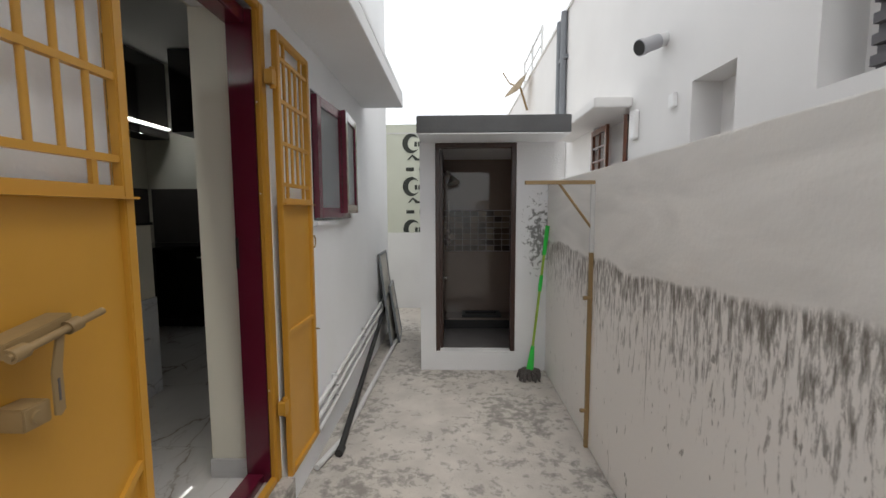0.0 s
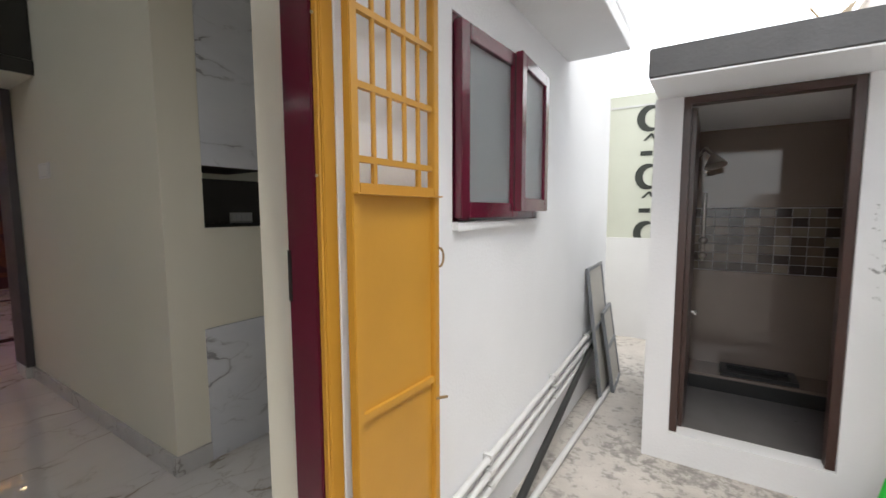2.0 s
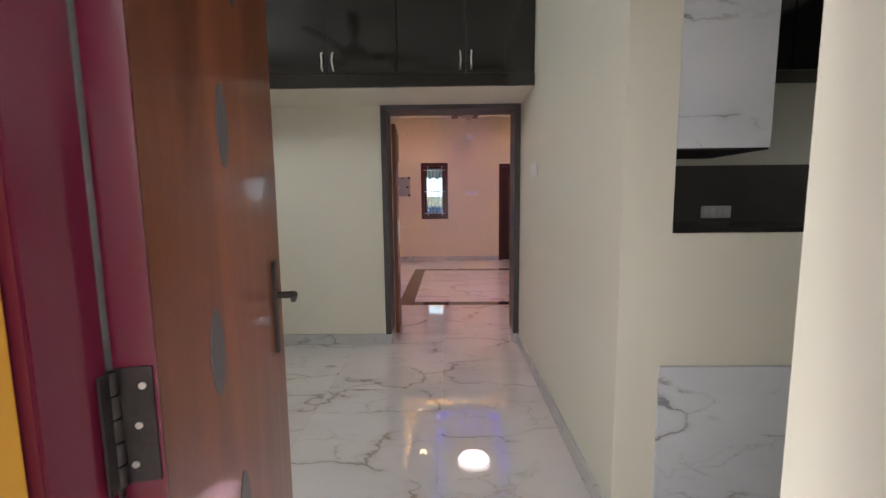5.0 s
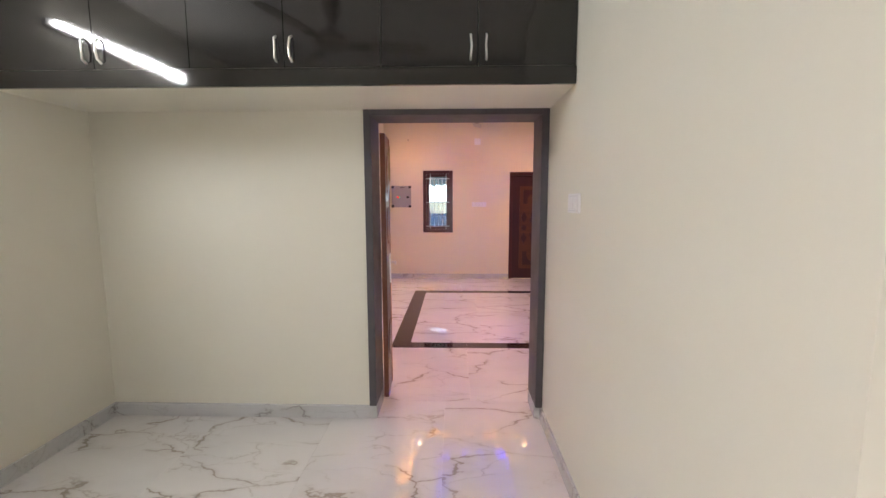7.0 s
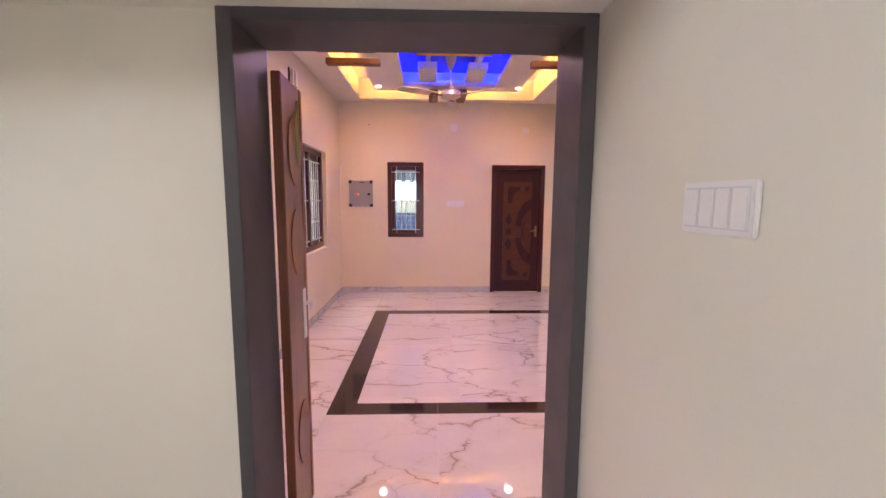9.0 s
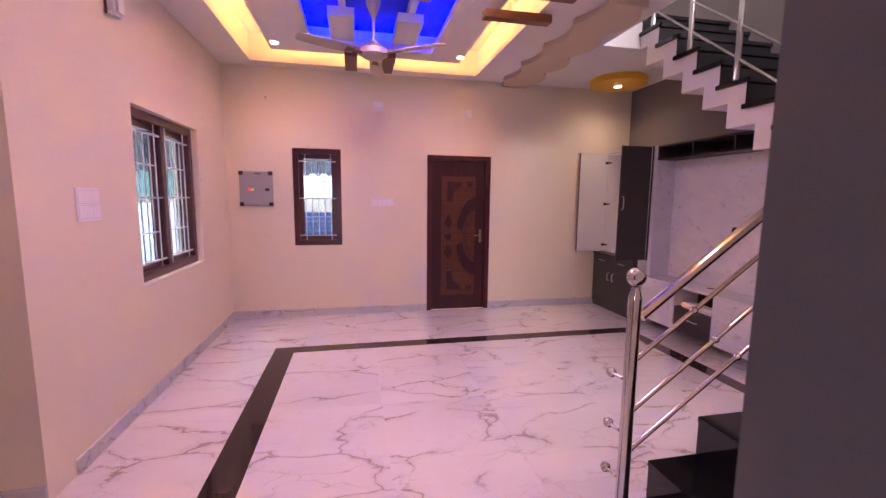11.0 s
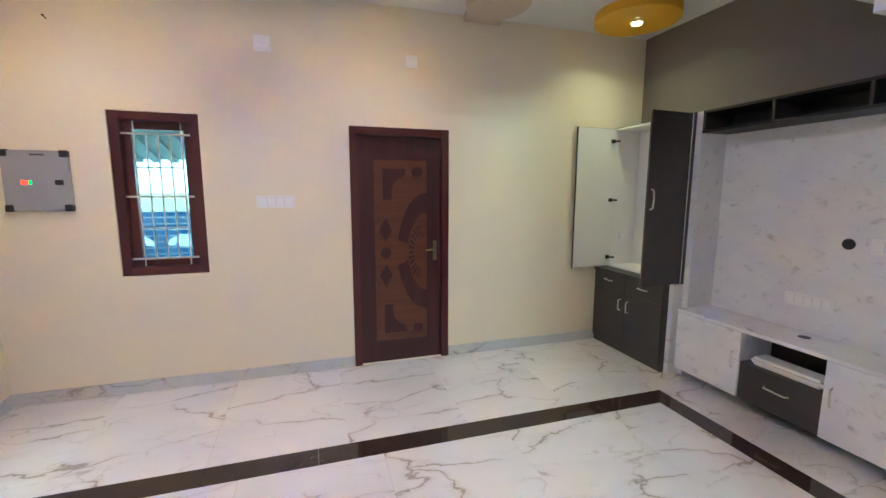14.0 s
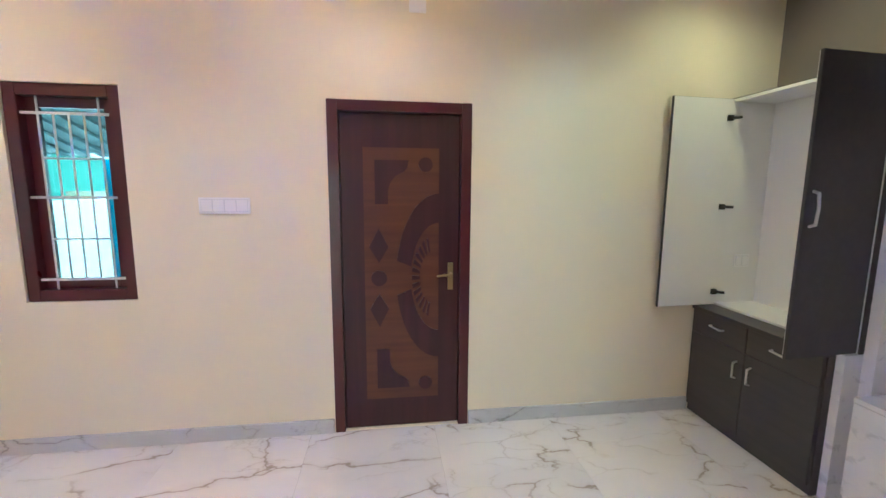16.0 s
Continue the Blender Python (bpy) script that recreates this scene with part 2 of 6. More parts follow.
    nt.links.new(sme.outputs["Fac"], sr.inputs[0])
    fin = nt.nodes.new("ShaderNodeMix")
    fin.data_type = "RGBA"
    nt.links.new(up.outputs["Result"], fin.inputs["Factor"])
    nt.links.new(lo.outputs["Result"], fin.inputs["A"])
    nt.links.new(sr.outputs[0], fin.inputs["B"])
    nt.links.new(fin.outputs["Result"], p.inputs["Base Color"])
    return m


def patchy(name, c1, c2, dark, scale):
    """Worn cement ground with dark scuffed patches."""
    m = mat(name, c1, 0.85, 0, 0.1, 2, 0.4, 70)
    nt = m.node_tree
    p = nt.nodes["Principled BSDF"]
    geo = nt.nodes.new("ShaderNodeNewGeometry")
    a = nt.nodes.new("ShaderNodeTexNoise")
    a.inputs["Scale"].default_value, a.inputs["Detail"].default_value = scale * 0.4, 6
    b = nt.nodes.new("ShaderNodeTexNoise")
    b.inputs["Scale"].default_value, b.inputs["Detail"].default_value, b.inputs["Roughness"].default_value = scale, 12, 0.70
    b.inputs["Distortion"].default_value = 0.25
    for n in (a, b):
        nt.links.new(geo.outputs["Position"], n.inputs["Vector"])
    ra = ramp(nt, [(0.3, c1), (0.7, c2)])
    nt.links.new(a.outputs["Fac"], ra.inputs[0])
    wear = nt.nodes.new("ShaderNodeTexNoise")
    wear.inputs["Scale"].default_value, wear.inputs["Detail"].default_value = 1.7, 3
    nt.links.new(geo.outputs["Position"], wear.inputs["Vector"])
    area_ = nt.nodes.new("ShaderNodeMath")
    area_.operation = "MULTIPLY_ADD"
    area_.inputs[1].default_value = 0.42
    nt.links.new(wear.outputs["Fac"], area_.inputs[0])
    nt.links.new(b.outputs["Fac"], area_.inputs[2])
    rb = ramp(nt, [(0.715, (0, 0, 0)), (0.76, (0.42, 0.42, 0.42)), (0.86, (0.8, 0.8, 0.8))])
    nt.links.new(area_.outputs[0], rb.inputs[0])
    mx = nt.nodes.new("ShaderNodeMix")
    mx.data_type = "RGBA"
    mx.inputs["B"].default_value = (*dark, 1)
    nt.links.new(rb.outputs[0], mx.inputs["Factor"])
    nt.links.new(ra.outputs[0], mx.inputs["A"])
    nt.links.new(mx.outputs["Result"], p.inputs["Base Color"])
    return m


CREAM = mat("cream_paint", (0.80, 0.775, 0.675), 0.45, 0, 0.03, 1.2, 0.05, 140)
HALLW = mat("hall_cream_paint", (0.81, 0.735, 0.57), 0.45, 0, 0.03, 1.2, 0.05, 140)
CEIL = mat("ceiling_white", (0.80, 0.78, 0.74), 0.8, 0, 0.03, 1.0, 0.04, 120)
WHITE = mat("white_exterior_paint", (0.86, 0.87, 0.89), 0.75, 0, 0.05, 1.4, 0.2, 70)
NEIGHW = mat("neighbour_white_paint", (0.80, 0.78, 0.77), 0.8, 0, 0.06, 0.9, 0.08, 60)
GREYW = mat("grey_brown_wall_paint", (0.19, 0.162, 0.15), 0.5, 0, 0.05, 1.5, 0.05, 120)
SLABG = mat("grey_band_paint", (0.10, 0.10, 0.105), 0.7, 0, 0.12, 6, 0.2, 60)
GROUND = patchy("worn_cement_ground", (0.40, 0.37, 0.345), (0.50, 0.468, 0.435), (0.17, 0.16, 0.15), 15.0)
CWALL = weathered("weathered_cement_wall", (0.87, 0.84, 0.815), (0.84, 0.82, 0.795), (0.15, 0.13, 0.11), 0.985, 0.26)
BATHW = mat("bath_white_wall", (0.75, 0.75, 0.765), 0.8, 0, 0.05, 2, 0.25, 60)


def splashes(m, cx, cz, rx, rz, dark):
    """Dark splashed stains gathered round one place of a wall."""
    nt = m.node_tree
    p = nt.nodes["Principled BSDF"]
    old = p.inputs["Base Color"].links[0].from_socket
    geo = nt.nodes.new("ShaderNodeNewGeometry")
    mp = nt.nodes.new("ShaderNodeMapping")
    mp.inputs["Location"].default_value = (-cx / rx, 0, -cz / rz)
    mp.inputs["Scale"].default_value = (1 / rx, 0, 1 / rz)
    nt.links.new(geo.outputs["Position"], mp.inputs["Vector"])
    ln = nt.nodes.new("ShaderNodeVectorMath")
    ln.operation = "LENGTH"
    nt.links.new(mp.outputs[0], ln.inputs[0])
    n = nt.nodes.new("ShaderNodeTexNoise")
    n.inputs["Scale"].default_value, n.inputs["Detail"].default_value, n.inputs["Roughness"].default_value = 22, 8, 0.65
    nt.links.new(geo.outputs["Position"], n.inputs["Vector"])
    a = nt.nodes.new("ShaderNodeMath")
    a.operation = "MULTIPLY_ADD"
    a.inputs[1].default_value = -0.22
    nt.links.new(ln.outputs["Value"], a.inputs[0])
    nt.links.new(n.outputs["Fac"], a.inputs[2])
    r = ramp(nt, [(0.37, (0, 0, 0)), (0.45, (0.8, 0.8, 0.8))])
    nt.links.new(a.outputs[0], r.inputs[0])
    mx = nt.nodes.new("ShaderNodeMix")
    mx.data_type = "RGBA"
    mx.inputs["B"].default_value = (*dark, 1)
    nt.links.new(r.outputs[0], mx.inputs["Factor"])
    nt.links.new(old, mx.inputs["A"])
    nt.links.new(mx.outputs["Result"], p.inputs["Base Color"])


splashes(BATHW, 0.90, 1.05, 0.16, 0.42, (0.09, 0.085, 0.08))
YELLOW = mat("yellow_enamel_steel", (0.56, 0.285, 0.035), 0.42, 0, 0.07, 4, 0.04, 50)
TAN = mat("tan_enamel_steel", (0.30, 0.20, 0.09), 0.5, 0, 0.15, 8, 0.05, 60)
MAROON = mat("maroon_gloss_paint", (0.115, 0.010, 0.028), 0.22, 0, 0.08, 5, 0.05, 40, 0.4)
BROWNF = mat("dark_brown_frame_paint", (0.070, 0.011, 0.016), 0.3, 0, 0.1, 5, 0.05, 40, 0.3)
DARKF = mat("dark_grey_cladding", (0.082, 0.075, 0.084), 0.5, 0, 0.08, 6, 0.06, 90)
BLACKL = grain("black_laminate", (0.010, 0.009, 0.009), (0.020, 0.018, 0.017), 0.06, 1, 10, 0.4)
DARKL = grain("dark_brown_laminate", (0.046, 0.039, 0.038), (0.056, 0.048, 0.046), 0.40, 0, 20, 0.1)
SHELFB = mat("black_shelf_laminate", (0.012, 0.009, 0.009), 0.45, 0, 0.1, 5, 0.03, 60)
GRANITE = mat("black_polished_granite", (0.008, 0.008, 0.009), 0.08, 0, 0.3, 180, 0.0, 100)
STEEL = mat("polished_stainless_steel", (0.62, 0.60, 0.57), 0.12, 1.0, 0.05, 6, 0.0, 30)
CHROME = mat("brushed_chrome", (0.78, 0.76, 0.73), 0.3, 1.0, 0.05, 6, 0.0, 30)
IRON = mat("dark_iron", (0.05, 0.042, 0.04), 0.45, 0.6, 0.3, 30, 0.1, 90)
BRASS = mat("antique_brass", (0.34, 0.27, 0.15), 0.32, 1.0, 0.1, 9, 0.0, 30)
WLAM = mat("white_laminate", (0.80, 0.79, 0.77), 0.35, 0, 0.02, 2, 0.0, 60)
PLASTIC = mat("white_plastic", (0.86, 0.85, 0.85), 0.3, 0, 0.02, 4, 0.0, 60)
PVC = mat("white_pvc", (0.62, 0.62, 0.62), 0.4, 0, 0.08, 6, 0.0, 60)
GPVC = mat("grey_pvc", (0.20, 0.21, 0.23), 0.45, 0, 0.1, 6, 0.0, 60)
BPVC = mat("black_plastic", (0.02, 0.02, 0.02), 0.5, 0, 0.1, 6, 0.0, 60)
GREENP = mat("green_plastic", (0.03, 0.55, 0.06), 0.35, 0, 0.06, 9, 0.0, 60)
LIME = mat("lime_enamel_tube", (0.30, 0.46, 0.05), 0.35, 0, 0.08, 9, 0.0, 60)
YARN = mat("grey_cotton_yarn", (0.12, 0.105, 0.10), 0.95, 0, 0.3, 60, 0.3, 200)
# grey for the shade in the gaps between switch rockers
GAPG = mat("rocker_gap_shade", (0.72, 0.72, 0.73), 0.4)
GREYBOX = mat("grey_powder_coat", (0.36, 0.36, 0.38), 0.4, 0, 0.04, 6, 0.03, 120)
DOORW = grain("maroon_door_laminate", (0.034, 0.006, 0.010), (0.050, 0.009, 0.014), 0.38, 2, 12, 0.2)
INLAY = grain("brown_carved_wood", (0.075, 0.022, 0.012), (0.112, 0.034, 0.016), 0.42, 1, 16, 0.2)
TEAK = grain("brown_teak_door", (0.115, 0.030, 0.011), (0.20, 0.060, 0.022), 0.35, 2, 10, 0.3)
# brown wood brightened by the orange light that falls on the door edge
EDGEW = grain("orange_lit_wood_edge", (0.20, 0.065, 0.016), (0.34, 0.125, 0.03), 0.4, 2, 9, 0.2)
NWOOD = grain("varnished_window_wood", (0.09, 0.025, 0.010), (0.15, 0.045, 0.015), 0.4, 2, 14, 0.2)
RAFTER = grain("walnut_rafter_laminate", (0.09, 0.035, 0.018), (0.16, 0.06, 0.03), 0.4, 1, 14, 0.2)
BEIGE = mat("beige_paint", (0.62, 0.52, 0.38), 0.6, 0, 0.03, 2, 0.03, 90)
# blue of the strip light, put into the recess lid's colour
BLUEREC = mat("blue_lit_recess", (0.07, 0.09, 0.75), 0.6, 0, 0.03, 2, 0.02, 90)
ORANGE = mat("mustard_paint", (0.78, 0.44, 0.012), 0.5, 0, 0.04, 2, 0.03, 90)
FLOORM = marble("veined_white_floor_tile", (0.74, 0.72, 0.71), (0.65, 0.63, 0.63), (0.34, 0.29, 0.245), 0.02, 2.3, 0.013, True, 0.9, 35.0, 0.45)
SKIRT = marble("grey_marble_skirting", (0.62, 0.62, 0.62), (0.54, 0.54, 0.55), (0.24, 0.22, 0.21), 0.15, 4.5, 0.016, False, 0.7)
MLAM = flecked("white_marble_laminate", (0.82, 0.82, 0.84), (0.74, 0.74, 0.78), (0.34, 0.34, 0.36), 0.22, 15.0)
CLADM = marble("grey_veined_wall_tile", (0.72, 0.74, 0.79), (0.62, 0.64, 0.70), (0.20, 0.20, 0.22), 0.12, 4.0, 0.016, True, 0.8, 50.0, 0.50)
FLOORM.node_tree.nodes["Principled BSDF"].inputs["Coat Weight"].default_value = 0.8
FLOORM.node_tree.nodes["Principled BSDF"].inputs["Coat Roughness"].default_value = 0.012
BANDM = mat("dark_brown_border_tile", (0.040, 0.024, 0.020), 0.07, 0, 0.15, 20, 0.0, 60)
BTILE = mat("bath_wall_tile", (0.25, 0.20, 0.17), 0.06, 0, 0.06, 3, 0.0, 60)
BFLOOR = mat("bath_floor_tile", (0.16, 0.15, 0.15), 0.3, 0, 0.1, 6, 0.0, 60)
PANE = glass("clear_glass", (0.30, 0.41, 0.46), 0.02)
FROST = glass("frosted_glass", (0.62, 0.66, 0.68), 0.45, 0.75)
LAMPW = glow("lamp_diffuser", (1.0, 0.84, 0.78), 2.2)
TUBE = glow("tube_light_glass", (1.0, 0.98, 0.95), 9.0)
WARMLED = glow("warm_led_strip", (1.0, 0.45, 0.10), 16.0)
BLUELED = glow("blue_led_strip", (0.012, 0.035, 1.0), 12.0)
SPOTL = glow("spot_lens", (1.0, 0.72, 0.42), 5.0)
REDLED, GREENLED = glow("red_indicator", (1.0, 0.05, 0.03), 0.4), glow("green_indicator", (0.1, 1.0, 0.15), 0.4)
INK = mat("black_print", (0.03, 0.035, 0.03), 0.6)
SHEETM = mat("pale_green_sheet", (0.60, 0.62, 0.54), 0.5, 0, 0.06, 2, 0.05, 20)


# ---- building blocks ----
class B:
    """Collects shapes in world metres into one mesh."""

    def __init__(self):
        self.bm = bmesh.new()

    def box(self, x0, x1, y0, y1, z0, z1, m=None):
        r = bmesh.ops.create_cube(self.bm, size=1.0)
        t = Matrix.Translation(((x0 + x1) / 2, (y0 + y1) / 2, (z0 + z1) / 2)) @ Matrix.Diagonal((abs(x1 - x0), abs(y1 - y0), abs(z1 - z0), 1))
        bmesh.ops.transform(self.bm, matrix=(m @ t if m else t), verts=r["verts"])
        return self

    def cyl(self, a, b, r0, r1=None, seg=16, m=None):
        a, b = Vector(a), Vector(b)
        d = b - a
        r = bmesh.ops.create_cone(self.bm, cap_ends=True, segments=seg, radius1=r0, radius2=r0 if r1 is None else r1, depth=d.length)
        t = Matrix.Translation((a + b) / 2) @ d.to_track_quat("Z", "Y").to_matrix().to_4x4()
        bmesh.ops.transform(self.bm, matrix=(m @ t if m else t), verts=r["verts"])
        return self

    def ball(self, c, r, sz=1.0, m=None):
        q = bmesh.ops.create_uvsphere(self.bm, u_segments=20, v_segments=12, radius=r)
        t = Matrix.Translation(c) @ Matrix.Diagonal((1, 1, sz, 1))
        bmesh.ops.transform(self.bm, matrix=(m @ t if m else t), verts=q["verts"])
        return self

    def tube(self, pts, r, seg=10, m=None):
        for a, b in zip(pts[:-1], pts[1:]):
            self.cyl(a, b, r, seg=seg, m=m)
        for c in pts[1:-1]:
            self.ball(c, r * 1.0, m=m)
        return self

    def prism(self, pts, to3, a, b, m=None):
        """Extrudes an outline of 2D points; to3(u, v, w) gives the place."""
        lo = [self.bm.verts.new(to3(u, v, a)) for u, v in pts]
        hi = [self.bm.verts.new(to3(u, v, b)) for u, v in pts]
        n = len(pts)
        self.bm.faces.new(lo), self.bm.faces.new(hi)
        for i in range(n):
            self.bm.faces.new((lo[i], lo[(i + 1) % n], hi[(i + 1) % n], hi[i]))
        if m:
            bmesh.ops.transform(self.bm, matrix=m, verts=lo + hi)
        bmesh.ops.recalc_face_normals(self.bm, faces=self.bm.faces[:])
        return self


def place(ob):
    p = Vector((0, 0, 0))
    while ob:
        p += ob.location
        ob = ob.parent
    return p


def part(name, b, material, parent=None, label="", bevel=0.0, smooth=False):
    """Links the shapes of b as one mesh object, under a thing or a part if one is given."""
    bm = b.bm
    if bevel:
        bmesh.ops.bevel(bm, geom=bm.edges[:], offset=bevel, segments=2, affect="EDGES", clamp_overlap=True)
    if parent:
        bmesh.ops.translate(bm, vec=-place(parent), verts=bm.verts[:])
    me = bpy.data.meshes.new(name)
    bm.to_mesh(me)
    bm.free()
    me.materials.append(material)
    if smooth:
        me.polygons.foreach_set("use_smooth", [True] * len(me.polygons))
        me.set_sharp_from_angle(angle=radians(40))
    ob = new(name, me)
    if parent:
        ob.parent = parent
    if label:
        ob["label"] = label
    return ob


def thing(name, at, label, category, group="", kind=""):
    ob = new(name)
    ob.location = at
    ob.empty_display_size = 0.1
    return tagged(ob, label, category, group, kind)


def setting(name, b, material, label="", bevel=0.0):
    return tagged(part(name, b, material, bevel=bevel), label, "", "", "structure")


def pierced(b, axis, a0, a1, u0, u1, z0, z1, holes):
    """A wall from a0 to a1 across its axis ('x' or 'y'), from u0 to u1 along it, with holes (u0, u1, z0, z1); one closed skin."""
    us = sorted({u0, u1, *[min(max(v, u0), u1) for h in holes for v in h[:2]]})
    zs = sorted({z0, z1, *[min(max(v, z0), z1) for h in holes for v in h[2:]]})
    made = {}

    def vert(i, k, a):
        if (i, k, a) not in made:
            made[i, k, a] = b.bm.verts.new((a, us[i], zs[k]) if axis == "x" else (us[i], a, zs[k]))
        return made[i, k, a]

    def solid(i, k):
        if not (0 <= i < len(us) - 1 and 0 <= k < len(zs) - 1):
            return False
        uc, zc = (us[i] + us[i + 1]) / 2, (zs[k] + zs[k + 1]) / 2
        return not any(h[0] < uc < h[1] and h[2] < zc < h[3] for h in holes)

    for i in range(len(us) - 1):
        for k in range(len(zs) - 1):
            if not solid(i, k):
                continue
            for a in (a0, a1):
                b.bm.faces.new([vert(i, k, a), vert(i + 1, k, a), vert(i + 1, k + 1, a), vert(i, k + 1, a)])
            for di, dk, p0, p1 in ((-1, 0, (i, k), (i, k + 1)), (1, 0, (i + 1, k), (i + 1, k + 1)), (0, -1, (i, k), (i + 1, k)), (0, 1, (i, k + 1), (i + 1, k + 1))):
                if not solid(i + di, k + dk):
                    b.bm.faces.new([vert(*p0, a0), vert(*p1, a0), vert(*p1, a1), vert(*p0, a1)])
    bmesh.ops.recalc_face_normals(b.bm, faces=b.bm.faces[:])
    return b


def turn(px, py, deg):
    """Turns about an upright axis at (px, py)."""
    return Matrix.Translation((px, py, 0)) @ Matrix.Rotation(radians(deg), 4, "Z") @ Matrix.Translation((-px, -py, 0))


# ---- the large structure ----
G = -0.222
TOP = 3.55
SOUTH, NORTH1 = -0.89, 2.20
setting("ground", B().box(-60, 60, -60, 60, G - 0.3, G), GROUND, "worn pale cement ground with dark patches")
# house: east wall with back door and kitchen window
setting("wall_east", pierced(B(), "x", -1.02, -0.70, -6.0, 5.35, G, 6.5, [(1.182, 2.068, -0.03, 2.17), (2.63, 3.52, 1.222, 1.985)]), WHITE, "white painted outer wall of the house")
setting("wall_east_lining", pierced(B(), "x", -1.036, -1.022, SOUTH, 5.2, 0.001, 3.02, [(1.182, 2.068, -0.03, 2.17), (2.63, 3.52, 1.222, 1.985)]), CREAM)
setting("wall_dining_south", B().box(-4.19, -1.036, SOUTH - 0.2, SOUTH, 0, 3.02), CREAM, "cream painted dining room wall")
setting("wall_dining_west", pierced(B(), "x", -4.43, -4.19, -1.1, 5.83, 0, TOP, [(0.985, 2.192, -0.02, 2.138)]), CREAM, "cream painted wall between dining room and hall")
setting("wall_hall_east", pierced(B(), "x", -4.446, -4.432, 0.0, 5.63, 0, TOP, [(0.975, 2.199, -0.02, 2.149)]), HALLW)
setting("wall_dining_north", B().box(-4.19, -1.98, NORTH1, 2.385, 0, 3.02), CREAM, "cream painted wall with a corner beside the kitchen")
setting("wall_kitchen_half", B().box(-2.13, -1.985, 2.386, 3.03, 0, 1.185), CREAM, "cream half wall in front of the kitchen counter")
setting("wall_kitchen_north", B().box(-4.19, -1.036, 5.2, 5.4, 0, 3.02), CREAM)
setting("ceiling_dining", B().box(-4.19, -1.036, SOUTH, 5.2, 3.02, 3.2), CEIL)
setting("roof_slab", B().box(-4.43, -0.7, -6, 5.35, 6.5, 6.7), WHITE)
setting("sunshade", B().box(-0.702, -0.336, -6.0, 4.052, 2.206, 2.30).box(-0.37, -0.336, -6.0, 4.052, 2.30, 2.34), WHITE, "white concrete sunshade over the back door and window", 0.004)
# hall shell
setting("wall_hall_west", pierced(B(), "x", -9.85, -9.605, -0.2, 5.83, G, TOP, [(0.965, 1.55, 0.92, 2.135), (2.66, 3.535, 0.0, 2.10)]), HALLW, "pale cream hall wall")
setting("wall_hall_south", pierced(B(), "y", -0.03, 0.205, -9.605, -4.446, G, TOP, [(-8.70, -7.46, 0.877, 2.177), (-6.362, -5.3, -0.02, 2.18)]), HALLW, "pale cream hall wall with a window")
setting("wall_hall_north", B().box(-9.605, -4.446, 5.63, 5.83, G, 6.5), GREYW, "dark grey-brown painted wall behind the television unit")
setting("wall_stairwell", B().box(-4.62, -4.44, 4.18, 5.63, TOP, 6.5).box(-9.6, -9.4, 4.18, 5.63, 3.35, 6.5).box(-9.4, -4.62, 3.98, 4.18, TOP, 6.5), CREAM)
setting("ceiling_stairwell", B().box(-9.6, -4.44, 3.98, 5.83, 6.5, 6.7), CEIL)
setting("wall_bedroom", B().box(-6.9, -4.6, -2.2, -2.0, 0, 2.9).box(-7.1, -6.9, -2.2, -0.03, 0, 2.9).box(-4.6, -4.43, -2.2, -0.03, 0, 2.9).box(-7.1, -4.43, -2.2, -0.03, 2.9, 3.0), CREAM)
# base slab inside
setting("floor_base", B().box(-9.7, -0.80, -2.2, 5.7, G, -0.016), CEIL)
setting("door_sill", B().box(-0.80, -0.64, 1.182, 2.068, G, -0.002), GROUND)

# hall ceiling: false ceiling with a stepped tray
Z = 3.075
TX0, TX1, TY0, TY1 = -9.35, -4.95, 0.57, 3.237


def ring(b, x0, x1, y0, y1, i0, i1, j0, j1, z0, z1):
    """A flat frame from an outer to an inner rectangle, one closed skin."""
    loops = [[b.bm.verts.new((x, y, z)) for x, y in c] for z in (z0, z1) for c in (((x0, y0), (x1, y0), (x1, y1), (x0, y1)), ((i0, j0), (i1, j0), (i1, j1), (i0, j1)))]
    for p, q in ((0, 1), (2, 3), (0, 2), (1, 3)):
        for k in range(4):
            n = (k + 1) % 4
            b.bm.faces.new([loops[p][k], loops[p][n], loops[q][n], loops[q][k]])
    bmesh.ops.recalc_face_normals(b.bm, faces=b.bm.faces[:])
    return b


cb = ring(B(), -9.605, -4.446, 0.205, 4.18, TX0, TX1, TY0, TY1, Z, TOP)
cb.box(-9.605, -8.06, 4.18, 5.63, Z, 3.35)
cb.box(TX0, TX1, TY0, TY1, 3.36, TOP)
setting("ceiling_hall", cb, CEIL, "white false ceiling with a lit rectangular tray")
setting("ceiling_opening_trim", B().box(-8.10, -8.061, 4.181, 5.63, Z - 0.004, 3.349), WHITE)
PX0, PX1, PY0, PY1 = TX0 + 0.18, TX1 - 0.18, TY0 + 0.27, TY1 - 0.27
tray = thing("ceiling_tray", (-7.4, 1.9, 3.36), "stepped plasterboard ceiling tray with warm and blue strip lighting", "ceiling tray")
part("outer_panel", ring(B(), PX0, PX1, PY0, PY1, -8.90, -5.42, 1.29, 2.585, 3.14, 3.20), CEIL, tray)
part("lip", ring(B(), TX0 - 0.05, TX1 + 0.05, TY0 - 0.05, TY1 + 0.05, TX0 + 0.015, TX1 - 0.015, TY0 + 0.015, TY1 - 0.015, Z - 0.02, Z - 0.003), CEIL, tray)
part("centre_panel", B().box(-7.80, -6.50, 1.50, 2.37, 3.19, 3.25), ORANGE, tray, "mustard painted centre panel")
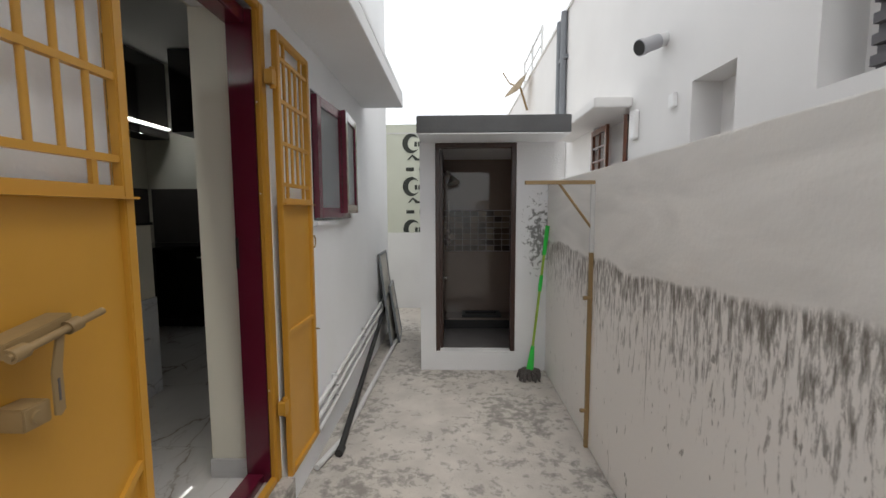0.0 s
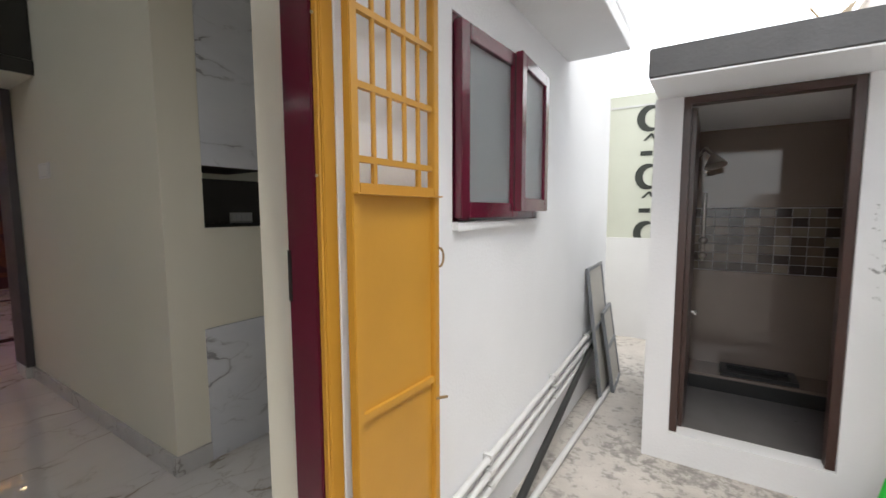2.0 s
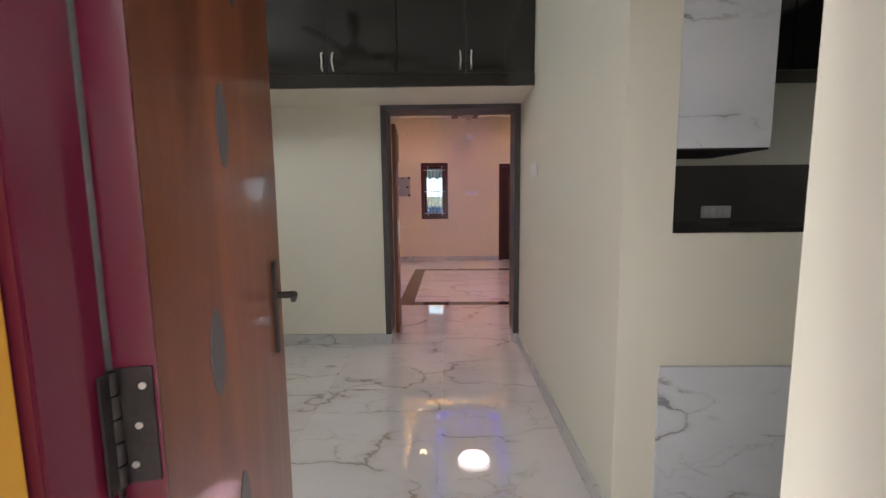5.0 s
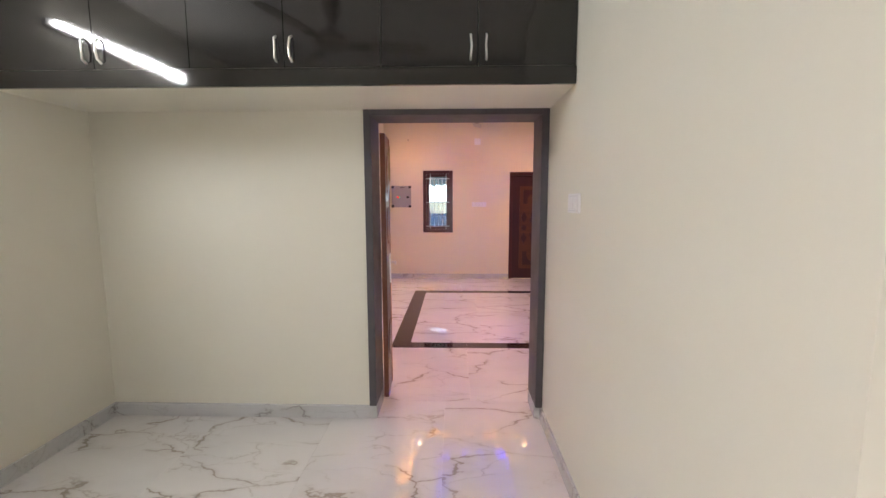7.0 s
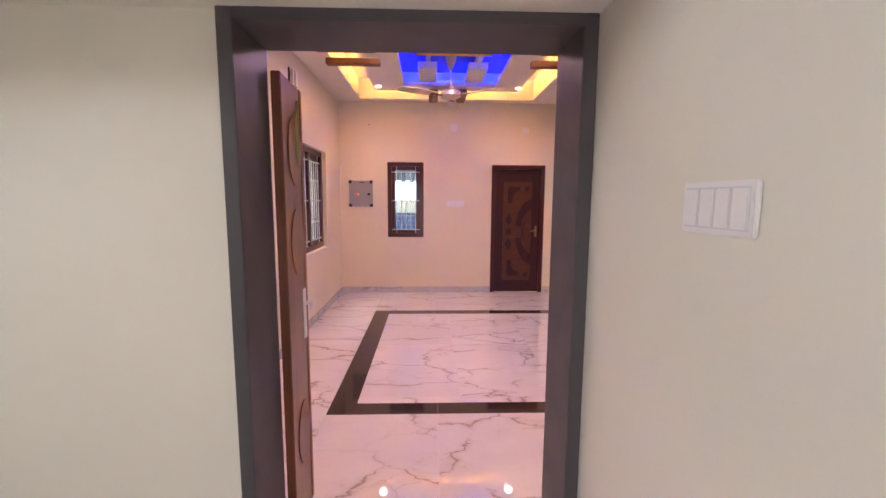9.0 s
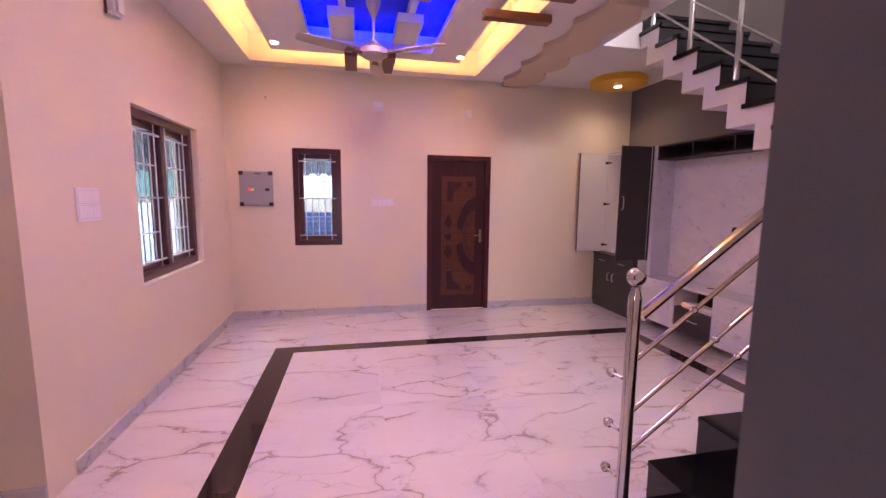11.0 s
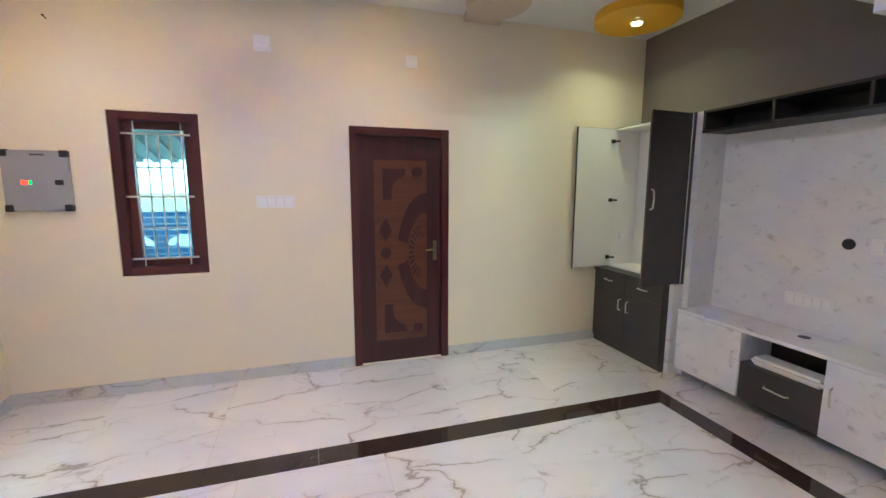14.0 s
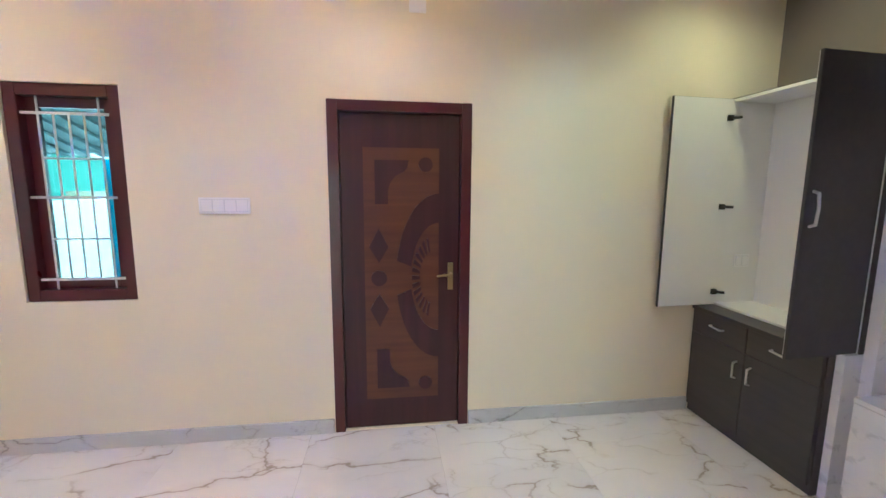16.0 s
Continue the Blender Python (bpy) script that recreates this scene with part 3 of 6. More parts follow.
for ya, yb in ((1.50, 1.74), (2.14, 2.38)):
    part("block", B().box(-8.82, -8.20, ya, yb, 3.17, 3.25), CEIL, tray)
    part("block", B().box(-6.10, -5.50, ya, yb, 3.17, 3.25), CEIL, tray)
for hx0, hx1, hy0, hy1, hz in ((-8.5, -5.8, 1.60, 1.66, 3.25), (-8.5, -5.8, 2.24, 2.30, 3.25), (-9.08, -9.05, 0.9, 2.9, 3.2), (-5.25, -5.22, 0.9, 2.9, 3.2), (-9, -5.3, 0.88, 0.91, 3.2), (-9, -5.3, 2.89, 2.92, 3.2)):
    part("hanger", B().box(hx0, hx1, hy0, hy1, hz, 3.36), CEIL, tray)
w = 0.012
# lid coloured blue to deepen the strip light's glow
part("recess_lid", B().box(-9.0, -5.32, 1.20, 2.67, 3.350, 3.3585), BLUEREC, tray, "recess lid with the blue strip light put into its colour")
part("warm_strip", ring(B(), PX0 + 0.02, PX1 - 0.02, PY0 + 0.02, PY1 - 0.02, PX0 + 0.02 + w, PX1 - 0.02 - w, PY0 + 0.02 + w, PY1 - 0.02 - w, 3.202, 3.212), WARMLED, tray, "glowing warm white strip light")
part("blue_strip", ring(B(), -8.95, -5.37, 1.245, 2.63, -8.95 + w, -5.37 - w, 1.245 + w, 2.63 - w, 3.202, 3.212), BLUELED, tray, "glowing blue strip light")
lamp = thing("round_ceiling_lamp", (-7.15, 1.96, 3.19), "round white glowing ceiling lamp on the mustard panel", "ceiling lamp")
part("base", B().cyl((-7.15, 1.96, 3.189), (-7.15, 1.96, 3.15), 0.29, seg=40), PLASTIC, lamp)
part("diffuser", B().cyl((-7.15, 1.96, 3.15), (-7.15, 1.96, 3.09), 0.285, 0.24, seg=40), LAMPW, lamp, smooth=True)
for sx_, sy_ in ((-8.92, 0.92), (-8.92, 2.92), (-5.40, 0.92), (-5.40, 2.92)):
    d = thing("downlight", (sx_, sy_, 3.14), "small round glowing recessed spotlight", "downlight", "spots of the ceiling tray")
    part("rim", B().cyl((sx_, sy_, 3.139), (sx_, sy_, 3.128), 0.05, seg=24), PLASTIC, d)
    part("lens", B().cyl((sx_, sy_, 3.127), (sx_, sy_, 3.122), 0.036, seg=24), SPOTL, d)
for sx_, sy_ in ((-7.40, 1.07), (-7.40, 2.75)):
    d = thing("square_downlight", (sx_, sy_, 3.14), "small square glowing recessed light", "downlight", "square lights of the ceiling tray")
    part("rim", B().box(sx_ - 0.07, sx_ + 0.07, sy_ - 0.07, sy_ + 0.07, 3.126, 3.139), PLASTIC, d, bevel=0.003)
    part("lens", B().box(sx_ - 0.055, sx_ + 0.055, sy_ - 0.055, sy_ + 0.055, 3.119, 3.1255), SPOTL, d)
for ry_ in (0.82, 3.05):
    for rx_ in (-7.52, -7.09, -6.66):
        r_ = thing("wooden_rafter", (rx_, ry_, Z), "short brown wood-print bar across the tray edge", "rafter", "bars across the tray edge")
        part("bar", B().box(rx_ - 0.045, rx_ + 0.045, ry_ - 0.29, ry_ + 0.29, 2.985, 3.05), RAFTER, r_, bevel=0.004)
        part("spacer", B().box(rx_ - 0.03, rx_ + 0.03, ry_ - 0.28, ry_ - 0.12, 3.05, Z - 0.022), RAFTER, r_)

for ry_ in (1.70, 2.10):
    r_ = thing("wooden_rafter", (-8.97, ry_, Z), "short brown wood-print bar across the tray edge", "rafter", "bars across the tray edge")
    part("bar", B().box(-9.24, -8.70, ry_ - 0.065, ry_ + 0.065, 2.985, 3.05), RAFTER, r_, bevel=0.004)
    part("spacer", B().box(-9.23, -9.06, ry_ - 0.03, ry_ + 0.03, 3.05, 3.139), RAFTER, r_)

# wavy raised band on the ceiling beside the tray
wave = []
for i in range(49):
    u = -9.58 + i * (2.45 / 48)
    wave.append((u, 3.56 + 0.10 * abs(math.sin((u + 9.3) * 5.4)) ** 0.7))
for i in range(48, -1, -1):
    u = -9.58 + i * (2.45 / 48)
    wave.append((u, 3.93 + 0.14 * abs(math.sin((u + 9.5) * 5.4)) ** 0.7))
tagged(part("wavy_ceiling_band", B().prism(wave, lambda u, v, q: (u, v, q), Z - 0.055, Z - 0.002), BEIGE), "raised wavy beige plaster band on the ceiling", "ceiling ornament")
disc = thing("round_ceiling_panel", (-9.1, 5.06, Z), "mustard round plaster disc with a small spotlight", "ceiling ornament")
part("disc", B().cyl((-9.1, 5.06, Z - 0.001), (-9.1, 5.06, Z - 0.075), 0.345, seg=64), ORANGE, disc)
part("rim", B().cyl((-9.1, 5.06, Z - 0.076), (-9.1, 5.06, Z - 0.088), 0.052, seg=24), PLASTIC, disc)
part("lens", B().cyl((-9.1, 5.06, Z - 0.089), (-9.1, 5.06, Z - 0.096), 0.04, seg=24), SPOTL, disc, "glowing lens")
l_ = new("spot_glow", bpy.data.lights.new("spot_glow", "SPOT"))
l_.data.energy, l_.data.spot_size, l_.data.spot_blend, l_.data.color, l_.data.shadow_soft_size = 8, radians(150), 1.0, (1.0, 0.74, 0.44), 0.06
l_.matrix_world = look((-9.1, 5.06, Z - 0.11), (-9.1, 5.0, 0))

# ceiling fan
FANB = mat("beige_metallic_enamel", (0.52, 0.45, 0.39), 0.32, 0.2, 0.05, 5, 0, 60)


def ceiling_fan(x, y, top, drop, angles, label):
    """A three-bladed fan; drop: from the ceiling to the blades."""
    z = top - drop
    fan = thing("ceiling_fan", (x, y, top), label, "fan")
    part("canopy", B().cyl((x, y, top - 0.001), (x, y, top - 0.11), 0.05, 0.066, 28).cyl((x, y, top - 0.11), (x, y, top - 0.16), 0.066, 0.052, 28).cyl((x, y, top - 0.16), (x, y, top - 0.25), 0.052, 0.016, 28), FANB, fan, smooth=True)
    part("rod", B().cyl((x, y, top - 0.24), (x, y, z + 0.10), 0.011), CHROME, fan, smooth=True)
    part("motor", B().cyl((x, y, z + 0.12), (x, y, z + 0.055), 0.025, 0.082, 32).cyl((x, y, z + 0.045), (x, y, z - 0.005), 0.118, 0.125, 32).cyl((x, y, z - 0.005), (x, y, z - 0.035), 0.125, 0.075, 32), FANB, fan, "beige enamelled motor housing", 0, True)
    part("motor_band", B().cyl((x, y, z + 0.056), (x, y, z + 0.044), 0.105, 0.120, 32), CHROME, fan, "bright chrome band", smooth=True)
    for a in angles:
        m = Matrix.Translation((x, y, z)) @ Matrix.Rotation(radians(a), 4, "Z") @ Matrix.Rotation(radians(11), 4, "X")
        edge = [(0.19 + 0.47 * k / 8, 0.050 + 0.018 * math.sin(math.pi * k / 9)) for k in range(9)]
        tip = [(0.66 + 0.035 * math.sin(radians(b)), 0.056 * math.cos(radians(b))) for b in range(20, 161, 20)]
        bl = part("blade", B().prism(edge + tip + [(u, -v) for u, v in edge[::-1]], lambda u, v, q: (u, v, q), -0.003, 0.003, m), FANB, fan)
        part("blade_bracket", B().prism([(0.10, -0.022), (0.17, -0.018), (0.27, -0.034), (0.27, 0.034), (0.17, 0.018), (0.10, 0.022)], lambda u, v, q: (u, v, q), -0.009, -0.0035, m), RAFTER, bl, "dark bronze blade bracket")


ceiling_fan(-8.03, 1.905, 3.35, 0.55, (54, -63, 174), "beige ceiling fan with three blades hanging from a rod")
ceiling_fan(-2.70, 0.70, 3.02, 0.36, (80, -40, 200), "beige three-bladed ceiling fan over the dining room")

# ---- openings and doors of the house ----
def lining(name, b, material, label, category):
    return tagged(part(name, b, material, bevel=0.003), label, category, "", "structure")


# back door: steel gate frame, painted wooden frame, door leaf, two gate leaves
gfr = lining("gate_frame", B().box(-0.736, -0.703, 2.024, 2.0675, -0.001, 2.169).box(-0.788, -0.703, 1.1825, 1.195, -0.001, 2.169).box(-0.736, -0.703, 1.195, 2.024, 2.14, 2.169).box(-0.736, -0.706, 1.196, 2.023, -0.001, 0.03), YELLOW, "yellow enamelled steel gate frame round the back door", "gate frame")
part("ridge", B().cyl((-0.735, 1.1955, 0.03), (-0.735, 1.1955, 2.13), 0.004, seg=10), YELLOW, gfr, "rolled steel ridge", smooth=True)
part("ridge", B().cyl((-0.716, 2.0235, 0.03), (-0.716, 2.0235, 2.13), 0.004, seg=10), YELLOW, gfr, "rolled steel ridge", smooth=True)
for sz_ in (0.45, 1.355, 1.75):
    part("screw", B().cyl((-0.770, 1.195, sz_), (-0.770, 1.198, sz_), 0.004), CHROME, gfr, "steel screw head")
    part("screw", B().cyl((-0.728, 2.024, sz_), (-0.728, 2.021, sz_), 0.004), CHROME, gfr)
db = B()
for ya, yb, xa, xf in ((1.1825, 1.207, -0.868, -0.79), (2.020, 2.0675, -0.850, -0.738)):
    db.box(xa, xf, ya, yb, 0.0, 2.138)
db.box(-0.850, -0.764, 1.207, 2.020, 2.075, 2.138)
db.box(-0.848, -0.768, 1.208, 2.019, -0.001, 0.045)
lining("door_frame", db, MAROON, "glossy maroon wooden door frame", "door frame")
setting("jamb_lining", B().box(-1.037, -0.852, 2.0640, 2.0676, 0.0, 2.169), CREAM, "cream painted jamb of the back door")
setting("baseboard", B().box(-1.040, -0.852, 2.0500, 2.0636, 0.001, 0.095), SKIRT, "grey marble skirting", 0.002)
bd = thing("back_door", (-0.885, 1.246, 0.005), "brown wooden back door with maroon edges, opened inwards", "door")
LX, LY = -0.885, 1.246
m = turn(LX, LY, 12)
part("leaf", B().box(LX - 0.725, LX - 0.003, LY - 0.041, LY, 0.005, 2.07, m), TEAK, bd, bevel=0.002)
part("hinge_edge", B().box(LX - 0.0025, LX + 0.0005, LY - 0.0415, LY + 0.0005, 0.005, 2.07, m), MAROON, bd, "maroon painted edge")
for hz in (0.35, 1.07, 1.8):
    hb = part("hinge", B().box(LX + 0.001, LX + 0.0035, LY - 0.039, LY - 0.003, hz - 0.066, hz + 0.066, m).box(LX + 0.006, LX + 0.030, LY - 0.0415, LY - 0.039, hz - 0.066, hz + 0.066, m), IRON, bd, "dark steel butt hinge")
    for k in range(5):
        part("knuckle", B().cyl((LX + 0.007, LY - 0.041, hz - 0.066 + k * 0.0266), (LX + 0.007, LY - 0.041, hz - 0.042 + k * 0.0266), 0.007, seg=12, m=m), IRON, hb, smooth=True)
    for k in (-0.045, 0.0, 0.045):
        part("screw", B().cyl((LX + 0.0035, LY - 0.020 + k * 0.15, hz + k), (LX + 0.0046, LY - 0.020 + k * 0.15, hz + k), 0.004, seg=12, m=m), CHROME, hb)
part("handle_plate", B().box(LX - 0.640, LX - 0.606, LY + 0.001, LY + 0.009, 0.925, 1.165, m), IRON, bd, bevel=0.003)
part("lever", B().cyl((LX - 0.622, LY + 0.009, 1.075), (LX - 0.622, LY + 0.052, 1.075), 0.009, m=m).cyl((LX - 0.622, LY + 0.050, 1.075), (LX - 0.570, LY + 0.056, 1.073), 0.009, 0.007, m=m), IRON, bd, smooth=True)
for ku, kz in ((0.19, 1.08), (0.277, 0.755), (0.288, 1.441), (0.19, 0.42), (0.40, 1.75)):
    part("motif", B().prism([(0.030 * math.cos(radians(a)) * abs(math.cos(radians(a))) ** 0.3, 0.070 * math.sin(radians(a))) for a in range(0, 360, 20)], lambda u, v, q: (LX - ku + u, q, kz + v), LY + 0.0002, LY + 0.0022, m), DARKF, bd, "dark pointed oval inlay")


def gate_leaf(y0, y1, hinge, label):
    """Steel gate leaf lying open along the wall between y0 and y1; hinge: the y of its hinged edge."""
    g = thing("gate_leaf", (-0.66, (y0 + y1) / 2, 0.0), label, "gate", "two leaves of the back gate")
    xa, xb = -0.676, -0.648
    fb = B()
    for a, c in ((y0, y0 + 0.03), (y1 - 0.03, y1)):
        fb.box(xa, xb, a, c, 0.0, 2.07)
    for z0_ in (0.0, 2.04):
        fb.box(xa, xb, y0 + 0.03, y1 - 0.03, z0_, z0_ + 0.03)
    part("frame", fb, YELLOW, g, bevel=0.003)
    part("mid_rail", B().box(xa, xb, y0 + 0.03, y1 - 0.03, 1.312, 1.338).box(xa, xb + 0.016, y0 + 0.004, y1 - 0.004, 1.308, 1.313), YELLOW, g)
    part("sheet", B().box(-0.668, -0.664, y0 + 0.025, y1 - 0.025, 0.02, 1.31), YELLOW, g)
    part("brace", B().prism([(y0 + 0.02, 0.690), (y1 - 0.02, 0.684), (y1 - 0.02, 0.706), (y0 + 0.02, 0.712)] if hinge < (y0 + y1) / 2 else [(y0 + 0.02, 0.35), (y1 - 0.02, 0.64), (y1 - 0.02, 0.665), (y0 + 0.02, 0.375)], lambda u, v, q: (q, u, v), -0.664, -0.652), YELLOW, g)
    n = 5
    wy = (y1 - y0 - 0.06) / n
    for i in range(1, n):
        yy = y0 + 0.03 + i * wy
        part("bar", B().cyl((-0.662, yy, 1.40), (-0.662, yy, 1.96), 0.0075, seg=10), YELLOW, g, smooth=True)
    for yy in (y0 + 0.03 + wy, y1 - 0.03 - wy):
        for za, zb in ((1.338, 1.395), (1.96, 2.04)):
            part("bar", B().box(-0.668, -0.656, yy - 0.007, yy + 0.007, za, zb), YELLOW, g)
    for zz in (1.392, 1.58, 1.768, 1.955):
        part("crossbar", B().box(-0.670, -0.654, y0 + 0.028, y1 - 0.028, zz, zz + 0.017), YELLOW, g)
    s = 1 if hinge < (y0 + y1) / 2 else -1
    for hz in (0.36, 1.86):
        part("hinge", B().box(-0.69, -0.655, hinge - s * 0.045, hinge - s * 0.001, hz - 0.03, hz + 0.03).cyl((-0.668, hinge - s * 0.012, hz - 0.045), (-0.668, hinge - s * 0.012, hz + 0.045), 0.012), YELLOW, g)
    return g


lk = part("strike_plate", B().box(-0.849, -0.836, 2.0172, 2.0198, 1.02, 1.16), IRON, bpy.data.objects["door_frame"], "dark steel strike plate")
part("keeper_slot", B().box(-0.846, -0.839, 2.0162, 2.0171, 1.06, 1.12), BPVC, lk)


gl = gate_leaf(0.790, 1.188, 1.188, "yellow steel gate leaf with a bolt, folded back against the wall")
gr = gate_leaf(2.066, 2.464, 2.066, "yellow steel gate leaf with a ring handle, folded back")
part("bolt", B().cyl((-0.600, 0.828, 1.039), (-0.600, 1.017, 1.074), 0.0075, seg=16), TAN, gl, "tan enamelled sliding bolt", smooth=True)
part("bolt_bracket", B().prism([(0.836, 1.032), (0.962, 1.056), (0.962, 1.084), (0.836, 1.06)], lambda u, v, q: (q, u, v), -0.6635, -0.612), TAN, gl, bevel=0.002)
for ya, yb in ((0.834, 0.860), (0.938, 0.964)):
    za, zb = 1.040 + (ya - 0.834) * 0.184, 1.040 + (yb - 0.834) * 0.184
    part("bolt_loop", B().cyl((-0.602, ya, za), (-0.602, yb, zb), 0.0135, seg=16), TAN, gl, smooth=True)
part("hasp", B().prism([(0.919, 1.056), (0.935, 1.056), (0.924, 0.986), (0.924, 0.910), (0.914, 0.900), (0.903, 0.905), (0.903, 0.986)], lambda u, v, q: (q, u, v), -0.607, -0.602), TAN, gl, bevel=0.001)
part("hasp_slot", B().box(-0.6019, -0.6012, 0.9115, 0.9155, 0.930, 0.972), DARKF, gl, "dark slot")
part("hasp_plate", B().box(-0.664, -0.609, 0.852, 0.903, 0.897, 0.939).cyl((-0.610, 0.874, 0.918), (-0.604, 0.874, 0.918), 0.013), TAN, gl, bevel=0.004)
rb_ = B()
rb_.tube([(-0.644, 2.458 + 0.024 * math.sin(radians(a)), 1.11 + 0.031 * math.cos(radians(a))) for a in range(0, 181, 20)], 0.004)
part("ring_handle", rb_, TAN, gr)
part("latch_pin", B().cyl((-0.650, 2.44, 0.625), (-0.650, 2.512, 0.604), 0.005), TAN, gr)

# kitchen window, two sashes opened outwards
kw = thing("kitchen_window", (-0.74, 2.98, 1.222), "maroon wooden window with frosted glass, sashes opened outwards", "window")
KY0, KY1, KZ0, KZ1 = 2.63, 3.52, 1.222, 1.985
part("window_frame", B().box(-0.80, -0.705, KY0 + 0.001, KY0 + 0.05, KZ0, KZ1).box(-0.80, -0.705, KY1 - 0.05, KY1 - 0.001, KZ0, KZ1).box(-0.80, -0.705, KY0 + 0.05, KY1 - 0.05, KZ0 + 0.001, KZ0 + 0.05).box(-0.80, -0.705, KY0 + 0.05, KY1 - 0.05, KZ1 - 0.05, KZ1 - 0.001), MAROON, kw, bevel=0.004)


def sash(y0, y1, z0, z1, m, th=0.035):
    xa, xb = -0.70, -0.70 + th
    s_ = part("sash", B().box(xa, xb, y0, y0 + 0.06, z0, z1, m).box(xa, xb, y1 - 0.06, y1, z0, z1, m).box(xa, xb, y0 + 0.06, y1 - 0.06, z0, z0 + 0.06, m).box(xa, xb, y0 + 0.06, y1 - 0.06, z1 - 0.06, z1, m), MAROON, kw, bevel=0.003)
    part("pane", B().box(xa + 0.012, xa + 0.017, y0 + 0.058, y1 - 0.058, z0 + 0.058, z1 - 0.058, m), FROST, s_, "frosted glass")


sash(KY0 + 0.012, 3.12, 1.238, 1.955, turn(-0.70, KY0 + 0.012, -3))
sash(3.08, KY1 + 0.005, 1.262, 1.965, Matrix.Translation((0.022, 0, 0)) @ turn(-0.70, KY1, 4))
setting("window_sill", B().box(-0.705, -0.675, KY0, KY1, KZ0 - 0.03, KZ0 - 0.002), WHITE)

# ---- side yard ----
setting("compound_wall", B().box(0.975, 1.20, -8.0, 3.998, G, 1.52), CWALL, "grey cement boundary wall with dark streaks", 0.006)
setting("wall_yard_north", B().box(-6, -0.19, 6.5, 6.7, G, 0.945).box(-0.19, 6, 6.6, 6.8, G, 0.945), BATHW, "low white boundary wall")
sheet = thing("printed_sheet_fence", (-0.6, 6.53, 0.945), "pale green printed sheet standing on the low wall", "sheet")
part("sheet", B().box(-2.2, 0.5, 6.53, 6.55, 0.946, 2.56), SHEETM, sheet)
part("seam", B().box(-2.2, 0.5, 6.523, 6.53, 2.42, 2.44), PVC, sheet)
for i, zc in enumerate((2.28, 1.64, 1.0)):
    pts = [(0.145 * math.cos(radians(a)), 0.145 * math.sin(radians(a))) for a in range(40, 321, 20)] + [(0.05 + 0.105 * math.cos(radians(a)), 0.105 * math.sin(radians(a))) for a in range(310, 49, -20)]
    part("emblem", B().prism([(u * 0.9, max(v, -0.05 if i == 2 else -9)) for u, v in pts], lambda u, v, q: (-0.52 + u, q, zc + v), 6.522, 6.5295), INK, sheet, "black crescent emblem")
    for q in range(5):
        part("print", B().box(-0.47 + q * 0.056, -0.43 + q * 0.056, 6.522, 6.5295, zc - 0.045, zc + 0.025), INK, sheet, "unreadable black print")
    if i < 2:
        part("print", B().prism([(-0.58, -0.24), (-0.50, -0.16), (-0.42, -0.22), (-0.2, -0.22), (-0.2, -0.25), (-0.46, -0.25), (-0.50, -0.19), (-0.55, -0.24)], lambda u, v, s: (u, s, zc + v), 6.522, 6.5295), INK, sheet)
        for xa, xb in ((-0.60, -0.48), (-0.40, -0.34), (-0.30, -0.24)):
            part("print", B().box(xa, xb, 6.522, 6.5295, zc - 0.405, zc - 0.355), INK, sheet)

# outside bathroom
BATHF = mat("dark_brown_door_paint", (0.045, 0.018, 0.013), 0.35, 0, 0.15, 5, 0.05, 40, 0.2)
bath = thing("bathroom_block", (0.47, 4.7, G), "small white outdoor bathroom with a grey roof slab", "outbuilding")
part("wall", pierced(B(), "y", 4.0, 4.12, -0.185, 1.12, G, 1.8875, [(-0.045, 0.692, -0.045, 1.91)]), BATHW, bath)
part("wall", B().box(-0.185, -0.065, 4.12, 5.42, G, 1.8875), BATHW, bath)
part("wall", B().box(1.0, 1.12, 4.12, 5.42, G, 1.8875), BATHW, bath)
part("wall", B().box(-0.065, 1.0, 5.3, 5.42, G, 1.8875), BATHW, bath)
part("roof_slab", B().box(-0.175, 1.06, 3.587, 5.6, 1.897, 2.035), SLABG, bath, "roof slab with a dark grey painted edge", 0.006)
part("soffit", B().box(-0.17, 1.055, 3.592, 5.5, 1.888, 1.8965), WHITE, bath)
part("floor", B().box(-0.06, 0.995, 4.05, 5.30, -0.15, -0.10), BFLOOR, bath, "dark grey tiled floor")
part("platform", B().box(-0.06, 0.995, 4.98, 5.295, -0.10, 0.02), BTILE, bath)
part("platform_edge", B().box(-0.06, 0.995, 4.972, 4.9795, -0.10, 0.0), BPVC, bath, "black ledge front")
part("back_tiles", B().box(-0.06, 0.995, 5.285, 5.2995, 0.02, 0.78).box(-0.06, 0.995, 5.285, 5.2995, 1.28, 1.89), BTILE, bath)
for xa, xb in ((-0.064, -0.052), (0.985, 0.999)):
    part("side_tiles", B().box(xa, xb, 4.12, 5.284, -0.10, 1.885), BTILE, bath)
part("squat_pan", ring(B(), 0.22, 0.68, 5.0, 5.24, 0.26, 0.64, 5.05, 5.19, 0.021, 0.05).box(0.26, 0.64, 5.05, 5.19, 0.021, 0.026), BPVC, bath, "dark squat pan")
for f_ in (((-0.045, -0.005, 4.02, 4.10)), (0.652, 0.692, 4.02, 4.10)):
    part("door_frame", B().box(*f_, -0.044, 1.8865), BATHF, bath, bevel=0.003)
part("door_frame", B().box(-0.005, 0.652, 4.02, 4.10, 1.845, 1.8865), BATHF, bath, bevel=0.003)
bdl = part("door_leaf", B().box(-0.012, 0.018, 4.11, 4.76, -0.09, 1.84), BATHF, bath, "brown door opened inwards", 0.002)
